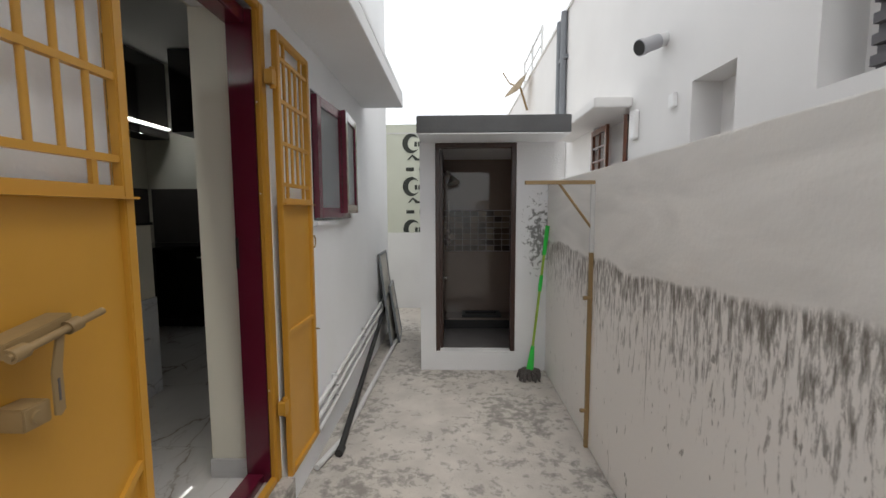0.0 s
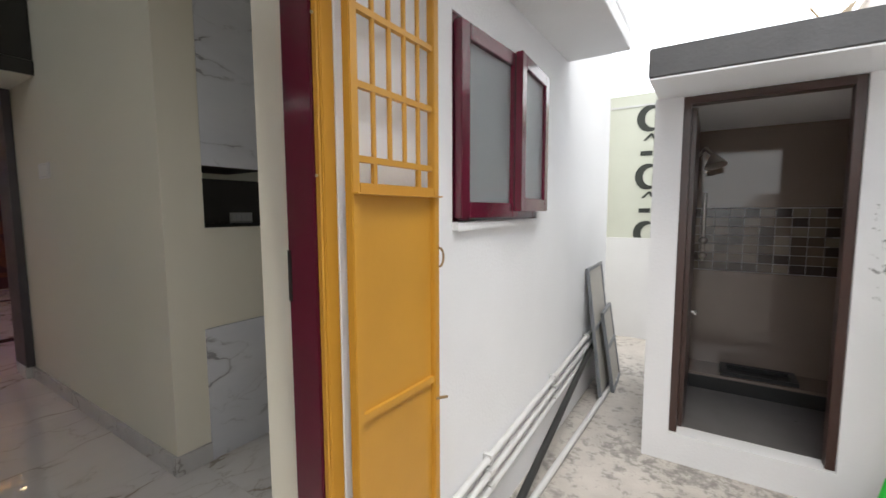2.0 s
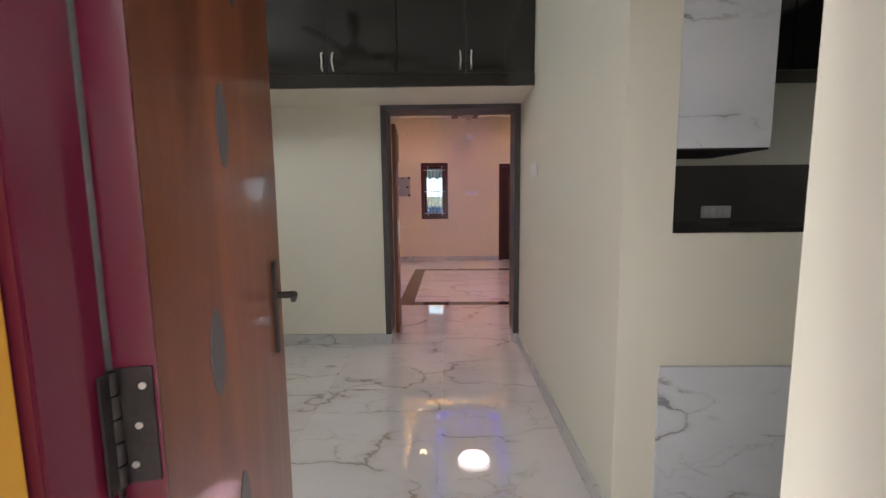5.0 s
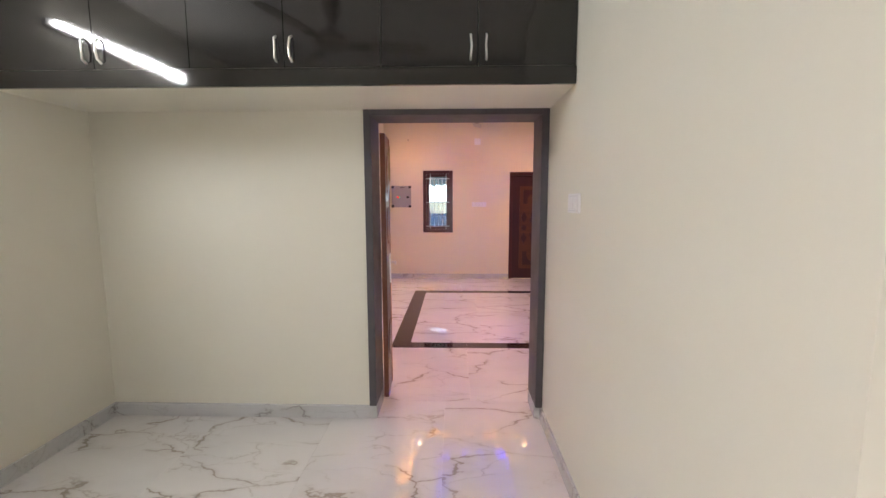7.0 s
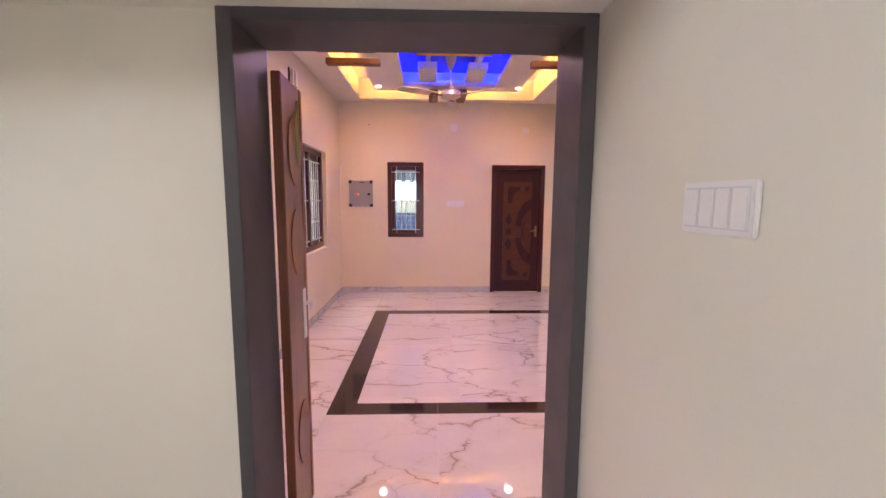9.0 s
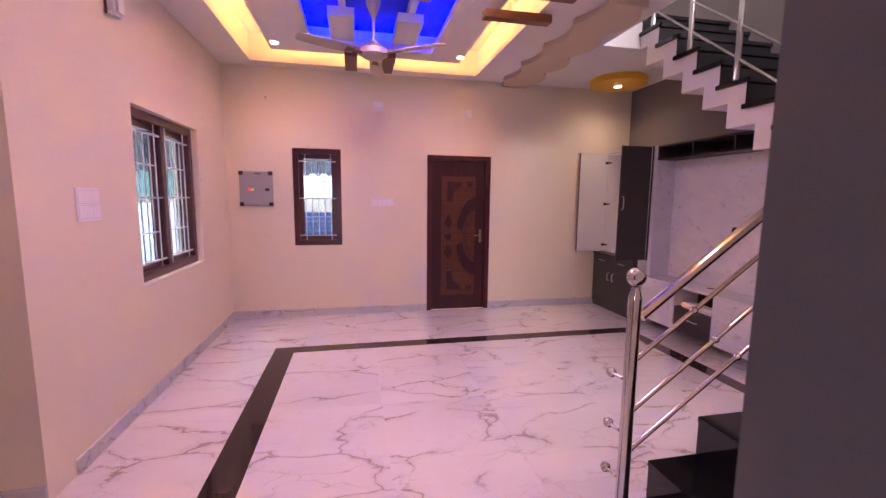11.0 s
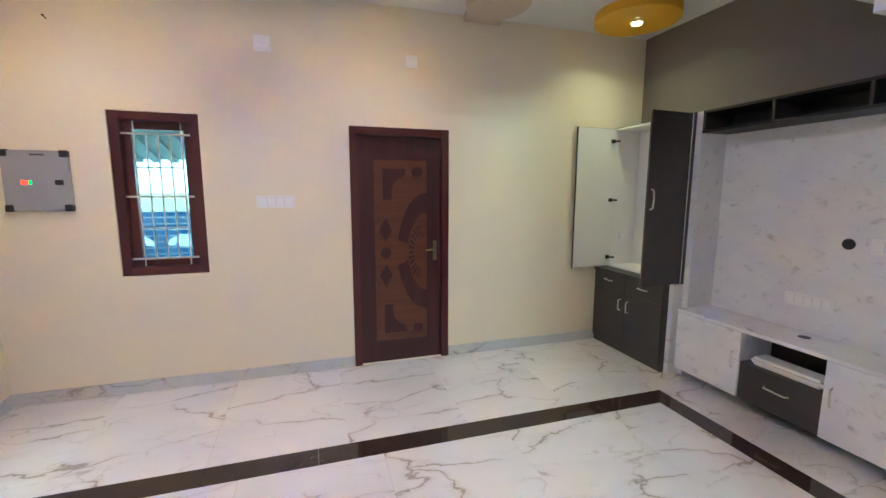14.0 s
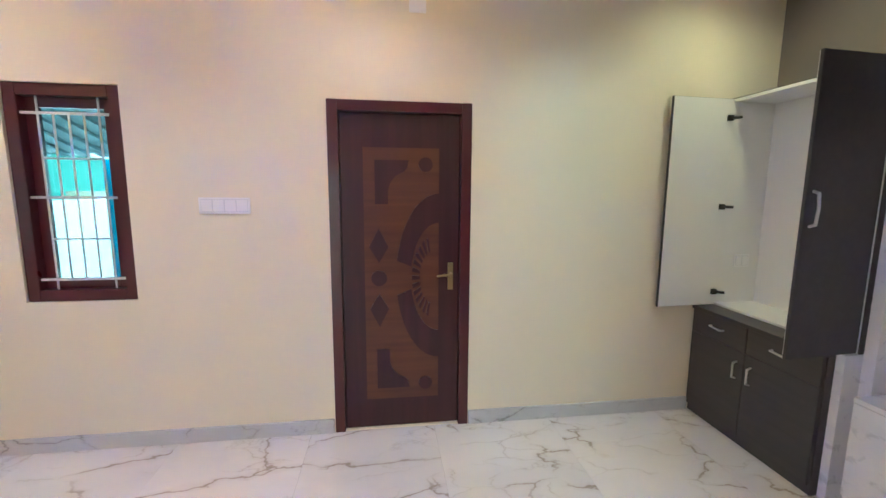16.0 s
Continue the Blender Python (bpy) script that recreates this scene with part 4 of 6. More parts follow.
part("handle", B().cyl((0.018, 4.68, 0.55), (0.05, 4.68, 0.55), 0.008).box(0.04, 0.052, 4.60, 4.69, 0.545, 0.56), CHROME, bdl)
rnd = random.Random(4)
MOSA = [mat("brown_mosaic_tile", c, 0.15, 0, 0.06, 6, 0, 60) for c in ((0.10, 0.075, 0.06), (0.17, 0.13, 0.10), (0.06, 0.045, 0.04), (0.25, 0.21, 0.17))]
mm = {}
for i in range(11):
    for j in range(7):
        k = rnd.randrange(4)
        x_, z_ = -0.055 + i * 0.0955, 0.785 + j * 0.0705
        if k not in mm:
            mm[k] = part("tile", B().box(x_, x_ + 0.091, 5.283, 5.2995, z_, z_ + 0.066), MOSA[k], bath)
            mm[k]["label"] = "brown mosaic wall tile"
            base_ = (x_, z_)
            mm[(k, 0)] = base_
        else:
            o_ = new("tile", mm[k].data)
            o_.parent = bath
            o_.location = (x_ - mm[(k, 0)][0], 0, z_ - mm[(k, 0)][1])
sh = thing("shower_head", (0.10, 4.95, 1.55), "chrome shower head on a wall arm", "shower")
part("arm", B().tube([(0.0, 5.28, 1.70), (0.05, 5.0, 1.72), (0.10, 4.95, 1.66)], 0.012), CHROME, sh, smooth=True)
part("head", B().cyl((0.10, 4.95, 1.66), (0.12, 4.93, 1.58), 0.02, 0.075, 24), CHROME, sh, smooth=True)
tp = thing("tap", (0.02, 5.27, 0.9), "chrome wall taps and mixer pipe", "tap")
part("pipe", B().cyl((0.06, 5.262, 0.85), (0.06, 5.262, 1.4), 0.012).ball((0.06, 5.25, 1.02), 0.03).ball((0.06, 5.25, 0.9), 0.028), CHROME, tp, smooth=True)

# mop, clothes bracket, mesh frames, pipes
mop = thing("mop", (0.80, 3.80, G), "green mop with a grey yarn head leaning in the corner", "mop")
a_, b_ = Vector((0.80, 3.80, G + 0.08)), Vector((0.955, 3.90, 1.14))
f = lambda s: tuple(a_.lerp(b_, s))
part("handle", B().cyl(f(0.1), f(0.9), 0.011), LIME, mop, "lime enamelled tube", smooth=True)
part("grip", B().cyl(f(0.80), f(1.0), 0.017, 0.019), GREENP, mop, "bright green plastic grip", smooth=True)
part("collar", B().cyl(f(0.55), f(0.66), 0.016), GREENP, mop, smooth=True)
part("socket", B().cyl(f(0.0), f(0.17), 0.034, 0.016), GREENP, mop, smooth=True)
yb = B()
for i in range(90):
    an, rr_ = rnd.uniform(0, 6.28), rnd.uniform(0.02, 0.10)
    c0 = Vector((0.80, 3.80, G + 0.10 - rr_ * 0.3))
    c1 = c0 + Vector((math.cos(an) * rr_, math.sin(an) * rr_, 0.0))
    c2 = Vector((c1.x + math.cos(an + 0.5) * 0.02, c1.y + math.sin(an + 0.5) * 0.02, G + 0.008))
    yb.cyl(c0, c1, 0.008, seg=6).cyl(c1, c2, 0.008, seg=6).ball(tuple(c1), 0.0085)
part("yarn_head", yb, YARN, mop, "grey matted yarn")
br = thing("wall_bracket", (0.955, 2.73, G), "tan steel angle post with an arm for a clothes line", "bracket")
part("post", B().box(0.950, 0.974, 2.720, 2.744, G, 1.02), TAN, br, bevel=0.002)
part("upper_post", B().box(0.950, 0.974, 2.720, 2.744, 1.021, 1.431), PVC, br, "whitewashed upper end", 0.002)
part("arm", B().box(0.555, 0.972, 2.718, 2.746, 1.432, 1.455), TAN, br, bevel=0.002)
part("brace", B().cyl((0.76, 2.73, 1.435), (0.958, 2.73, 1.17), 0.008), TAN, br)
part("bolt", B().cyl((0.92, 2.73, 0.74), (0.985, 2.73, 0.74), 0.012).cyl((0.92, 2.73, 0.02), (0.985, 2.73, 0.02), 0.012), TAN, br)
for i, zz in enumerate((0.17, 0.10, 0.03)):
    p_ = thing("wall_pipe", (-0.675, 3.9, zz), "thin white plastic pipe along the house wall", "pipe", "pipes along the wall")
    part("tube", B().cyl((-0.676 + 0.004 * i, 2.50, zz - 0.04), (-0.676 + 0.004 * i, 4.95, zz + 0.12), 0.016), PVC, p_, smooth=True)
    for yy in (2.9, 3.8, 4.6):
        part("clamp", B().box(-0.699, -0.655, yy - 0.012, yy + 0.012, zz - 0.055 + (yy - 2.5) * 0.065, zz - 0.015 + (yy - 2.5) * 0.065), PVC, p_)
bp_ = thing("black_rail", (-0.6, 3.7, G), "long black plastic pipe leaning along the wall foot", "pipe")
part("tube", B().cyl((-0.575, 2.62, G + 0.03), (-0.665, 4.95, 0.22), 0.020), BPVC, bp_, smooth=True)
part("end_cap", B().cyl((-0.577, 2.58, G + 0.027), (-0.573, 2.64, G + 0.033), 0.025), BPVC, bp_)
gp_ = thing("ground_pipe", (-0.58, 3.6, G), "white plastic pipe lying on the ground", "pipe")
part("tube", B().tube([(-0.67, 2.45, G + 0.02), (-0.60, 2.75, G + 0.02), (-0.53, 5.05, G + 0.02)], 0.018), PVC, gp_, smooth=True)


MESHM = mat("grey_brown_mesh", (0.55, 0.53, 0.49), 0.8, 0, 0.15, 90, 0.3, 400)


def mesh_frame(m, w_, h_):
    t_ = thing("mosquito_mesh_frame", tuple(m.translation), "black framed mosquito mesh panel leaning on the wall", "mesh panel", "mesh panels against the wall")
    part("frame", B().box(-0.012, 0.012, 0, 0.025, 0, h_, m).box(-0.012, 0.012, w_ - 0.025, w_, 0, h_, m).box(-0.012, 0.012, 0.025, w_ - 0.025, 0, 0.025, m).box(-0.012, 0.012, 0.025, w_ - 0.025, h_ - 0.025, h_, m).box(-0.012, 0.012, 0.025, w_ - 0.025, h_ * 0.52, h_ * 0.52 + 0.03, m), GPVC, t_)
    part("mesh", B().box(-0.002, 0.002, 0.024, w_ - 0.024, 0.024, h_ - 0.024, m), MESHM, t_, "dark woven mesh")


mesh_frame(pose(-0.555, 4.60, G + 0.002, 0, -7, 2), 0.55, 1.04)
mesh_frame(pose(-0.50, 4.80, G + 0.002, 0, -9, 4), 0.45, 0.66)

# ---- neighbouring house ----
nb = thing("neighbour_house", (2.2, 6.0, G), "white two-storey neighbouring house with a sloping parapet", "house")
NX = 2.1
part("wall", pierced(B(), "x", NX + 0.25, NX + 0.5, -10, 16.0, G, 4.6, []), NEIGHW, nb)
part("wall", pierced(B(), "x", NX, NX + 0.25, -10, 16.0, G, 4.7, [(3.25, 3.80, 1.30, 2.335), (1.2, 2.58, 1.93, 3.2), (5.05, 6.25, 1.5, 2.44)]), NEIGHW, nb)
part("coping", B().box(NX - 0.03, NX + 0.28, -10, 16.0, 4.7, 4.76), NEIGHW, nb)
sd = part("sunshade", B().prism([(4.96, 2.41), (4.96, 2.52), (7.4, 2.52), (7.4, 2.41)], lambda u, v, q: (q, u, v), NX - 0.42, NX - 0.001), NEIGHW, nb, bevel=0.01)
for ya, yb2, an in ((5.07, 5.60, -38), (5.62, 6.2, 0)):
    m = turn(NX - 0.01, ya, an)
    wv = part("window", B().box(NX - 0.05, NX - 0.01, ya, ya + 0.06, 1.5, 2.36, m).box(NX - 0.05, NX - 0.01, yb2 - 0.06, yb2, 1.5, 2.36, m).box(NX - 0.05, NX - 0.01, ya + 0.06, yb2 - 0.06, 2.29, 2.36, m).box(NX - 0.05, NX - 0.01, ya + 0.06, yb2 - 0.06, 1.5, 1.56, m), NWOOD, nb, "varnished brown wooden window shutter")
    for k in range(1, 4):
        part("glazing_bar", B().box(NX - 0.045, NX - 0.015, ya + 0.06, yb2 - 0.06, 1.56 + k * 0.18, 1.585 + k * 0.18, m), NWOOD, wv)
    part("glazing_bar", B().box(NX - 0.045, NX - 0.015, (ya + yb2) / 2 - 0.012, (ya + yb2) / 2 + 0.012, 1.56, 2.29, m), NWOOD, wv)
part("louvre_frame", B().box(NX + 0.1, NX + 0.16, 1.25, 2.365, 1.94, 3.19), DARKF, nb, "dark louvred opening")
for k in range(9):
    part("louvre", B().box(NX + 0.06, NX + 0.099, 1.3, 2.355, 1.97 + k * 0.1, 2.02 + k * 0.1), DARKF, nb)
part("grey_pipe", B().cyl((NX - 0.06, 8.1, 1.0), (NX - 0.06, 8.1, 4.65), 0.055).cyl((NX - 0.06, 7.8, 1.0), (NX - 0.06, 7.8, 4.7), 0.055).box(NX - 0.09, NX, 7.7, 8.2, 3.9, 3.96), GPVC, nb, "grey downpipe", smooth=True)
ol_ = thing("outdoor_wall_lamp", (NX, 4.28, 2.9), "grey cylinder wall lamp with a black front", "wall lamp")
part("stub", B().cyl((NX, 4.28, 2.86), (NX - 0.09, 4.25, 2.83), 0.06, seg=24), PVC, ol_, smooth=True)
part("housing", B().cyl((NX - 0.09, 4.25, 2.83), (NX - 0.24, 4.21, 2.77), 0.066, seg=24).cyl((NX - 0.24, 4.21, 2.77), (NX - 0.275, 4.20, 2.755), 0.074, seg=24), GREYBOX, ol_, smooth=True)
part("lens", B().cyl((NX - 0.2755, 4.1998, 2.7548), (NX - 0.280, 4.198, 2.7528), 0.064, seg=24), BPVC, ol_, "black glass front")
sb_ = thing("outdoor_switch_box", (NX, 4.02, 2.2), "white outdoor switch box", "switch")
part("box", B().box(NX - 0.04, NX, 4.02, 4.11, 2.19, 2.31), PLASTIC, sb_, bevel=0.006)
sb_ = thing("outdoor_meter_box", (NX, 4.75, 2.0), "white plastic box under the sunshade", "box")
part("box", B().box(NX - 0.06, NX, 4.78, 4.90, 2.04, 2.34), PLASTIC, sb_, bevel=0.01)
dish = thing("satellite_dish", (1.95, 11.5, 4.2), "pale satellite dish on a roof bracket", "satellite dish")
part("mast", B().cyl((2.05, 11.5, 3.9), (1.85, 11.4, 4.45), 0.03).cyl((1.85, 11.4, 4.45), (1.55, 11.2, 4.5), 0.02).cyl((1.55, 11.2, 4.5), (1.35, 11.0, 4.7), 0.015), TAN, dish)
part("reflector", B().cyl((1.80, 11.4, 4.42), (1.72, 11.40, 4.50), 0.10, 0.40, 28).cyl((1.72, 11.40, 4.50), (1.719, 11.40, 4.501), 0.40, 0.39, 28), BEIGE, dish, smooth=True)
rl_ = thing("roof_railing", (2.2, 11, 4.7), "thin pale railing on the neighbour's roof", "railing")
for yy in (10.2, 11.4, 12.6):
    part("post", B().cyl((2.15, yy, 4.7), (2.15, yy, 5.5), 0.03), PVC, rl_)
part("rail", B().cyl((2.15, 10.2, 5.45), (2.15, 12.6, 5.45), 0.025).cyl((2.15, 10.2, 5.1), (2.15, 12.6, 5.1), 0.02), PVC, rl_)

# ---- dining room and kitchen ----
idf = B()
for ya, yb in ((0.978, 1.028), (2.150, 2.1985)):
    idf.box(-4.455, -4.166, ya, yb, 0.095, 2.145)
idf.box(-4.455, -4.166, 1.028, 2.150, 2.105, 2.145)
lining("door_surround", idf, DARKF, "dark grey laminate surround of the open hall doorway", "door frame")
hd_ = thing("hall_door_leaf", (-4.47, 1.08, 0.01), "carved brown wooden door with a brass lever, opened into the hall", "door")
m = turn(-4.475, 1.06, 4)
part("leaf", B().box(-4.80, -4.475, 1.03, 1.068, 0.012, 2.04, m), TEAK, hd_, bevel=0.003)
# edge strip: wood colour carries the orange light
part("stile", B().box(-4.802, -4.765, 1.028, 1.0725, 0.012, 2.04, m), EDGEW, hd_, "brown wooden edge with orange light put into its colour", 0.003)
part("handle_plate", B().box(-4.745, -4.715, 1.069, 1.077, 0.88, 1.12, m), CHROME, hd_, bevel=0.002)
part("lever", B().cyl((-4.73, 1.077, 1.05), (-4.73, 1.115, 1.05), 0.009, m=m).cyl((-4.73, 1.115, 1.05), (-4.64, 1.12, 1.045), 0.009, 0.007, m=m), CHROME, hd_)
part("tower_bolt", B().box(-4.69, -4.66, 1.069, 1.08, 1.72, 1.92, m).cyl((-4.675, 1.082, 1.70), (-4.675, 1.082, 1.97), 0.006, m=m), BRASS, hd_)
for zz in (0.45, 1.35, 1.75):
    part("carving", B().prism([(0.11 * math.cos(radians(a)), 0.15 * math.sin(radians(a))) for a in range(0, 360, 20)], lambda u, v, q: (-4.65 + u, q, zz + v), 1.0685, 1.074, m), TEAK, hd_)

loft = thing("loft_cabinet", (-3.9, 0.65, 2.14), "glossy black loft cabinet over the doorway", "cabinet")
part("bottom_slab", B().box(-4.19, -3.60, SOUTH, NORTH1, 2.142, 2.23), CREAM, loft, "cream painted underside")
part("lip", B().box(-3.605, -3.585, SOUTH + 0.002, NORTH1 - 0.002, 2.14, 2.228), BLACKL, loft)
ds = [SOUTH + 0.003, -0.305, 0.20, 0.70, 1.20, 1.70, NORTH1 - 0.003]
for ya, yb in zip(ds[:-1], ds[1:]):
    part("door", B().box(-3.61, -3.59, ya + 0.0015, yb - 0.0015, 2.232, 3.015), BLACKL, loft, bevel=0.001)
for yc in (-0.305, 0.70, 1.70):
    for s_ in (-0.04, 0.04):
        part("handle", B().tube([(-3.59, yc + s_, 2.26), (-3.565, yc + s_, 2.275), (-3.56, yc + s_ * 0.9, 2.32), (-3.565, yc + s_, 2.37), (-3.59, yc + s_, 2.385)], 0.006), CHROME, loft, "curved chrome pull", smooth=True)


def switch_plate(name, c, axis, w_, h_, n, label, sign=1):
    """A wall switch plate with n rockers; axis: the wall's normal."""
    t_ = thing(name, c, label, "switch")
    P = (lambda u0, u1, d0, d1, z0, z1: (c[0] + sign * d0, c[0] + sign * d1, c[1] + u0, c[1] + u1, c[2] + z0, c[2] + z1)) if axis == "x" else (lambda u0, u1, d0, d1, z0, z1: (c[0] + u0, c[0] + u1, c[1] + sign * d0, c[1] + sign * d1, c[2] + z0, c[2] + z1))
    q = lambda t: (min(t[0], t[1]), max(t[0], t[1]), min(t[2], t[3]), max(t[2], t[3]), t[4], t[5])
    part("plate", B().box(*q(P(-w_ / 2, w_ / 2, 0.0, 0.010, -h_ / 2, h_ / 2))), PLASTIC, t_, bevel=0.003)
    if n:
        # thin grey sheet behind the rockers paints their shadow gap
        part("rocker_gap", B().box(*q(P(-w_ / 2 + 0.012, w_ / 2 - 0.012, 0.010, 0.0108, -h_ / 2 + 0.011, h_ / 2 - 0.011))), GAPG, t_, "grey sheet painting the shaded gap round the rockers")
    for i in range(n):
        u = -w_ / 2 + 0.012 + (w_ - 0.024) * i / n
        part("rocker", B().box(*q(P(u + 0.003, u + (w_ - 0.024) / n - 0.003, 0.010, 0.0135, -h_ / 2 + 0.014, h_ / 2 - 0.014))), PLASTIC, t_, bevel=0.0015)
    return t_


switch_plate("light_switch", (-3.537, 2.199, 1.532), "y", 0.20, 0.10, 4, "white switch plate with rockers on the dining room wall", -1)
switch_plate("light_switch", (-3.20, SOUTH + 0.001, 1.74), "y", 0.20, 0.09, 4, "white switch plate on the dining room wall")
tl = thing("tube_light", (-2.62, SOUTH, 2.62), "white glowing tube light high on the wall", "tube light")
part("batten", B().box(-3.25, -1.99, SOUTH + 0.001, SOUTH + 0.03, 2.60, 2.64), PLASTIC, tl)
part("tube", B().cyl((-3.22, SOUTH + 0.045, 2.62), (-2.02, SOUTH + 0.045, 2.62), 0.013), TUBE, tl, smooth=True)

# kitchen: upper cabinet, half-wall cladding, counters
uc = thing("kitchen_wall_cabinet", (-2.15, 2.55, 1.49), "glossy white marble-print wall cabinet", "cabinet")
part("body", B().box(-2.33, -2.004, 2.388, 2.72, 1.492, 3.0), CLADM, uc)
part("door", B().box(-2.003, -1.985, 2.388, 2.72, 1.49, 3.0), CLADM, uc, bevel=0.001)
# thin near-black sheet under the white cabinet body
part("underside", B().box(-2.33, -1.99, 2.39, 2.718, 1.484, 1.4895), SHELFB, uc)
cl_ = thing("marble_cladding_panel", (-1.98, 2.7, 0), "white marble tile panel on the half wall", "wall tile")
part("panel", B().box(-1.984, -1.968, 2.36, 3.025, 0.0, 0.68), CLADM, cl_, bevel=0.001)
part("end_strip", B().box(-2.13, -1.984, 3.031, 3.04, 0.0, 0.68), SHELFB, cl_)
ws_ = thing("kitchen_worktop", (-2.4, 3.7, 1.2), "black granite ledge and worktop in the kitchen", "worktop")
part("ledge", B().box(-2.36, -1.975, 2.387, 3.04, 1.186, 1.205), GRANITE, ws_)
part("worktop", B().box(-3.55, -1.04, 4.62, 5.19, 0.86, 0.90).box(-3.58, -3.0, 2.40, 4.62, 0.86, 0.90), GRANITE, ws_)
for i in range(4):
    x_ = -3.55 + i * 0.628
    cu = thing("kitchen_base_cabinet", (x_ + 0.31, 4.9, 0.0), "glossy black kitchen base cabinet", "cabinet", "kitchen base cabinets")
    part("body", B().box(x_, x_ + 0.62, 4.66, 5.19, 0.0, 0.859), SHELFB, cu)
    part("door", B().box(x_ + 0.002, x_ + 0.618, 4.64, 4.659, 0.09, 0.85), BLACKL, cu, bevel=0.001)
    part("handle", B().cyl((x_ + 0.25, 4.615, 0.78), (x_ + 0.37, 4.615, 0.78), 0.006), CHROME, cu)
    if i == 0:
        continue
    lu = thing("kitchen_loft_cabinet", (x_ + 0.31, 5.0, 2.13), "glossy black kitchen loft cabinet", "cabinet", "kitchen loft cabinets")
    part("body", B().box(x_, x_ + 0.62, 4.72, 5.19, 2.13, 3.0), SHELFB, lu)
    part("door", B().box(x_ + 0.002, x_ + 0.618, 4.70, 4.719, 2.13, 3.0), BLACKL, lu, bevel=0.001)
setting("wall_kitchen_west", B().box(-3.78, -3.60, 2.386, 5.2, 0, 3.02), CREAM)
BSPL = mat("dark_backsplash_tile", (0.10, 0.09, 0.085), 0.12, 0, 0.1, 5, 0, 60)
setting("backsplash", B().box(-3.55, -1.04, 5.186, 5.198, 0.901, 1.55).box(-3.598, -3.586, 2.40, 5.18, 0.901, 1.55), BSPL, "dark glossy kitchen wall tiles")
switch_plate("kitchen_switch", (-3.585, 3.55, 1.21), "x", 0.22, 0.09, 4, "white switch plate above the kitchen worktop")
kt_ = thing("kitchen_tube_light", (-3.28, 4.7, 2.24), "white glowing tube light in the kitchen", "tube light")
part("batten", B().box(-3.2815, -3.255, 4.30, 5.15, 2.22, 2.26), PLASTIC, kt_)
part("tube", B().cyl((-3.235, 4.34, 2.24), (-3.235, 5.12, 2.24), 0.012), TUBE, kt_, smooth=True)
for i in range(4):
    y_ = 2.40 + i * 0.695
    lu = thing("kitchen_loft_cabinet", (-3.45, y_ + 0.34, 2.13), "glossy black kitchen loft cabinet", "cabinet", "kitchen loft cabinets")
    part("body", B().box(-3.599, -3.30, y_, y_ + 0.69, 2.13, 3.0), SHELFB, lu)
    part("door", B().box(-3.299, -3.281, y_ + 0.002, y_ + 0.688, 2.13, 3.0), BLACKL, lu, bevel=0.001)
    cu = thing("kitchen_base_cabinet", (-3.3, y_ + 0.34, 0.0), "glossy black kitchen base cabinet", "cabinet", "kitchen base cabinets")
    if i < 3:
        part("body", B().box(-3.585, -3.05, y_, y_ + 0.69, 0.0, 0.859), SHELFB, cu)
        part("door", B().box(-3.049, -3.03, y_ + 0.002, y_ + 0.688, 0.09, 0.85), BLACKL, cu, bevel=0.001)
    else:
        bpy.data.objects.remove(cu)

# skirtings
def skirt(b):
    return setting("baseboard", b, SKIRT, "grey marble skirting", 0.002)


skirt(B().box(-4.19, -4.17, SOUTH, 0.984, 0, 0.094))
skirt(B().box(-4.45, -4.17, 0.985, 1.03, 0, 0.094))
skirt(B().box(-4.45, -4.192, 2.148, 2.19, 0, 0.094))
skirt(B().box(-4.19, -1.98, 2.184, NORTH1, 0, 0.095))
skirt(B().box(-4.17, -1.04, SOUTH, SOUTH + 0.016, 0, 0.095))
skirt(B().box(-1.98, -1.964, 2.184, 2.358, 0, 0.095))
skirt(B().box(-9.605, -9.589, 0.205, 2.655, 0, 0.095))
skirt(B().box(-9.605, -9.589, 3.54, 5.165, 0, 0.095))
skirt(B().box(-9.589, -6.574, 0.205, 0.221, 0, 0.095))
skirt(B().box(-6.362, -6.346, -0.03, 0.2049, 0, 0.095))

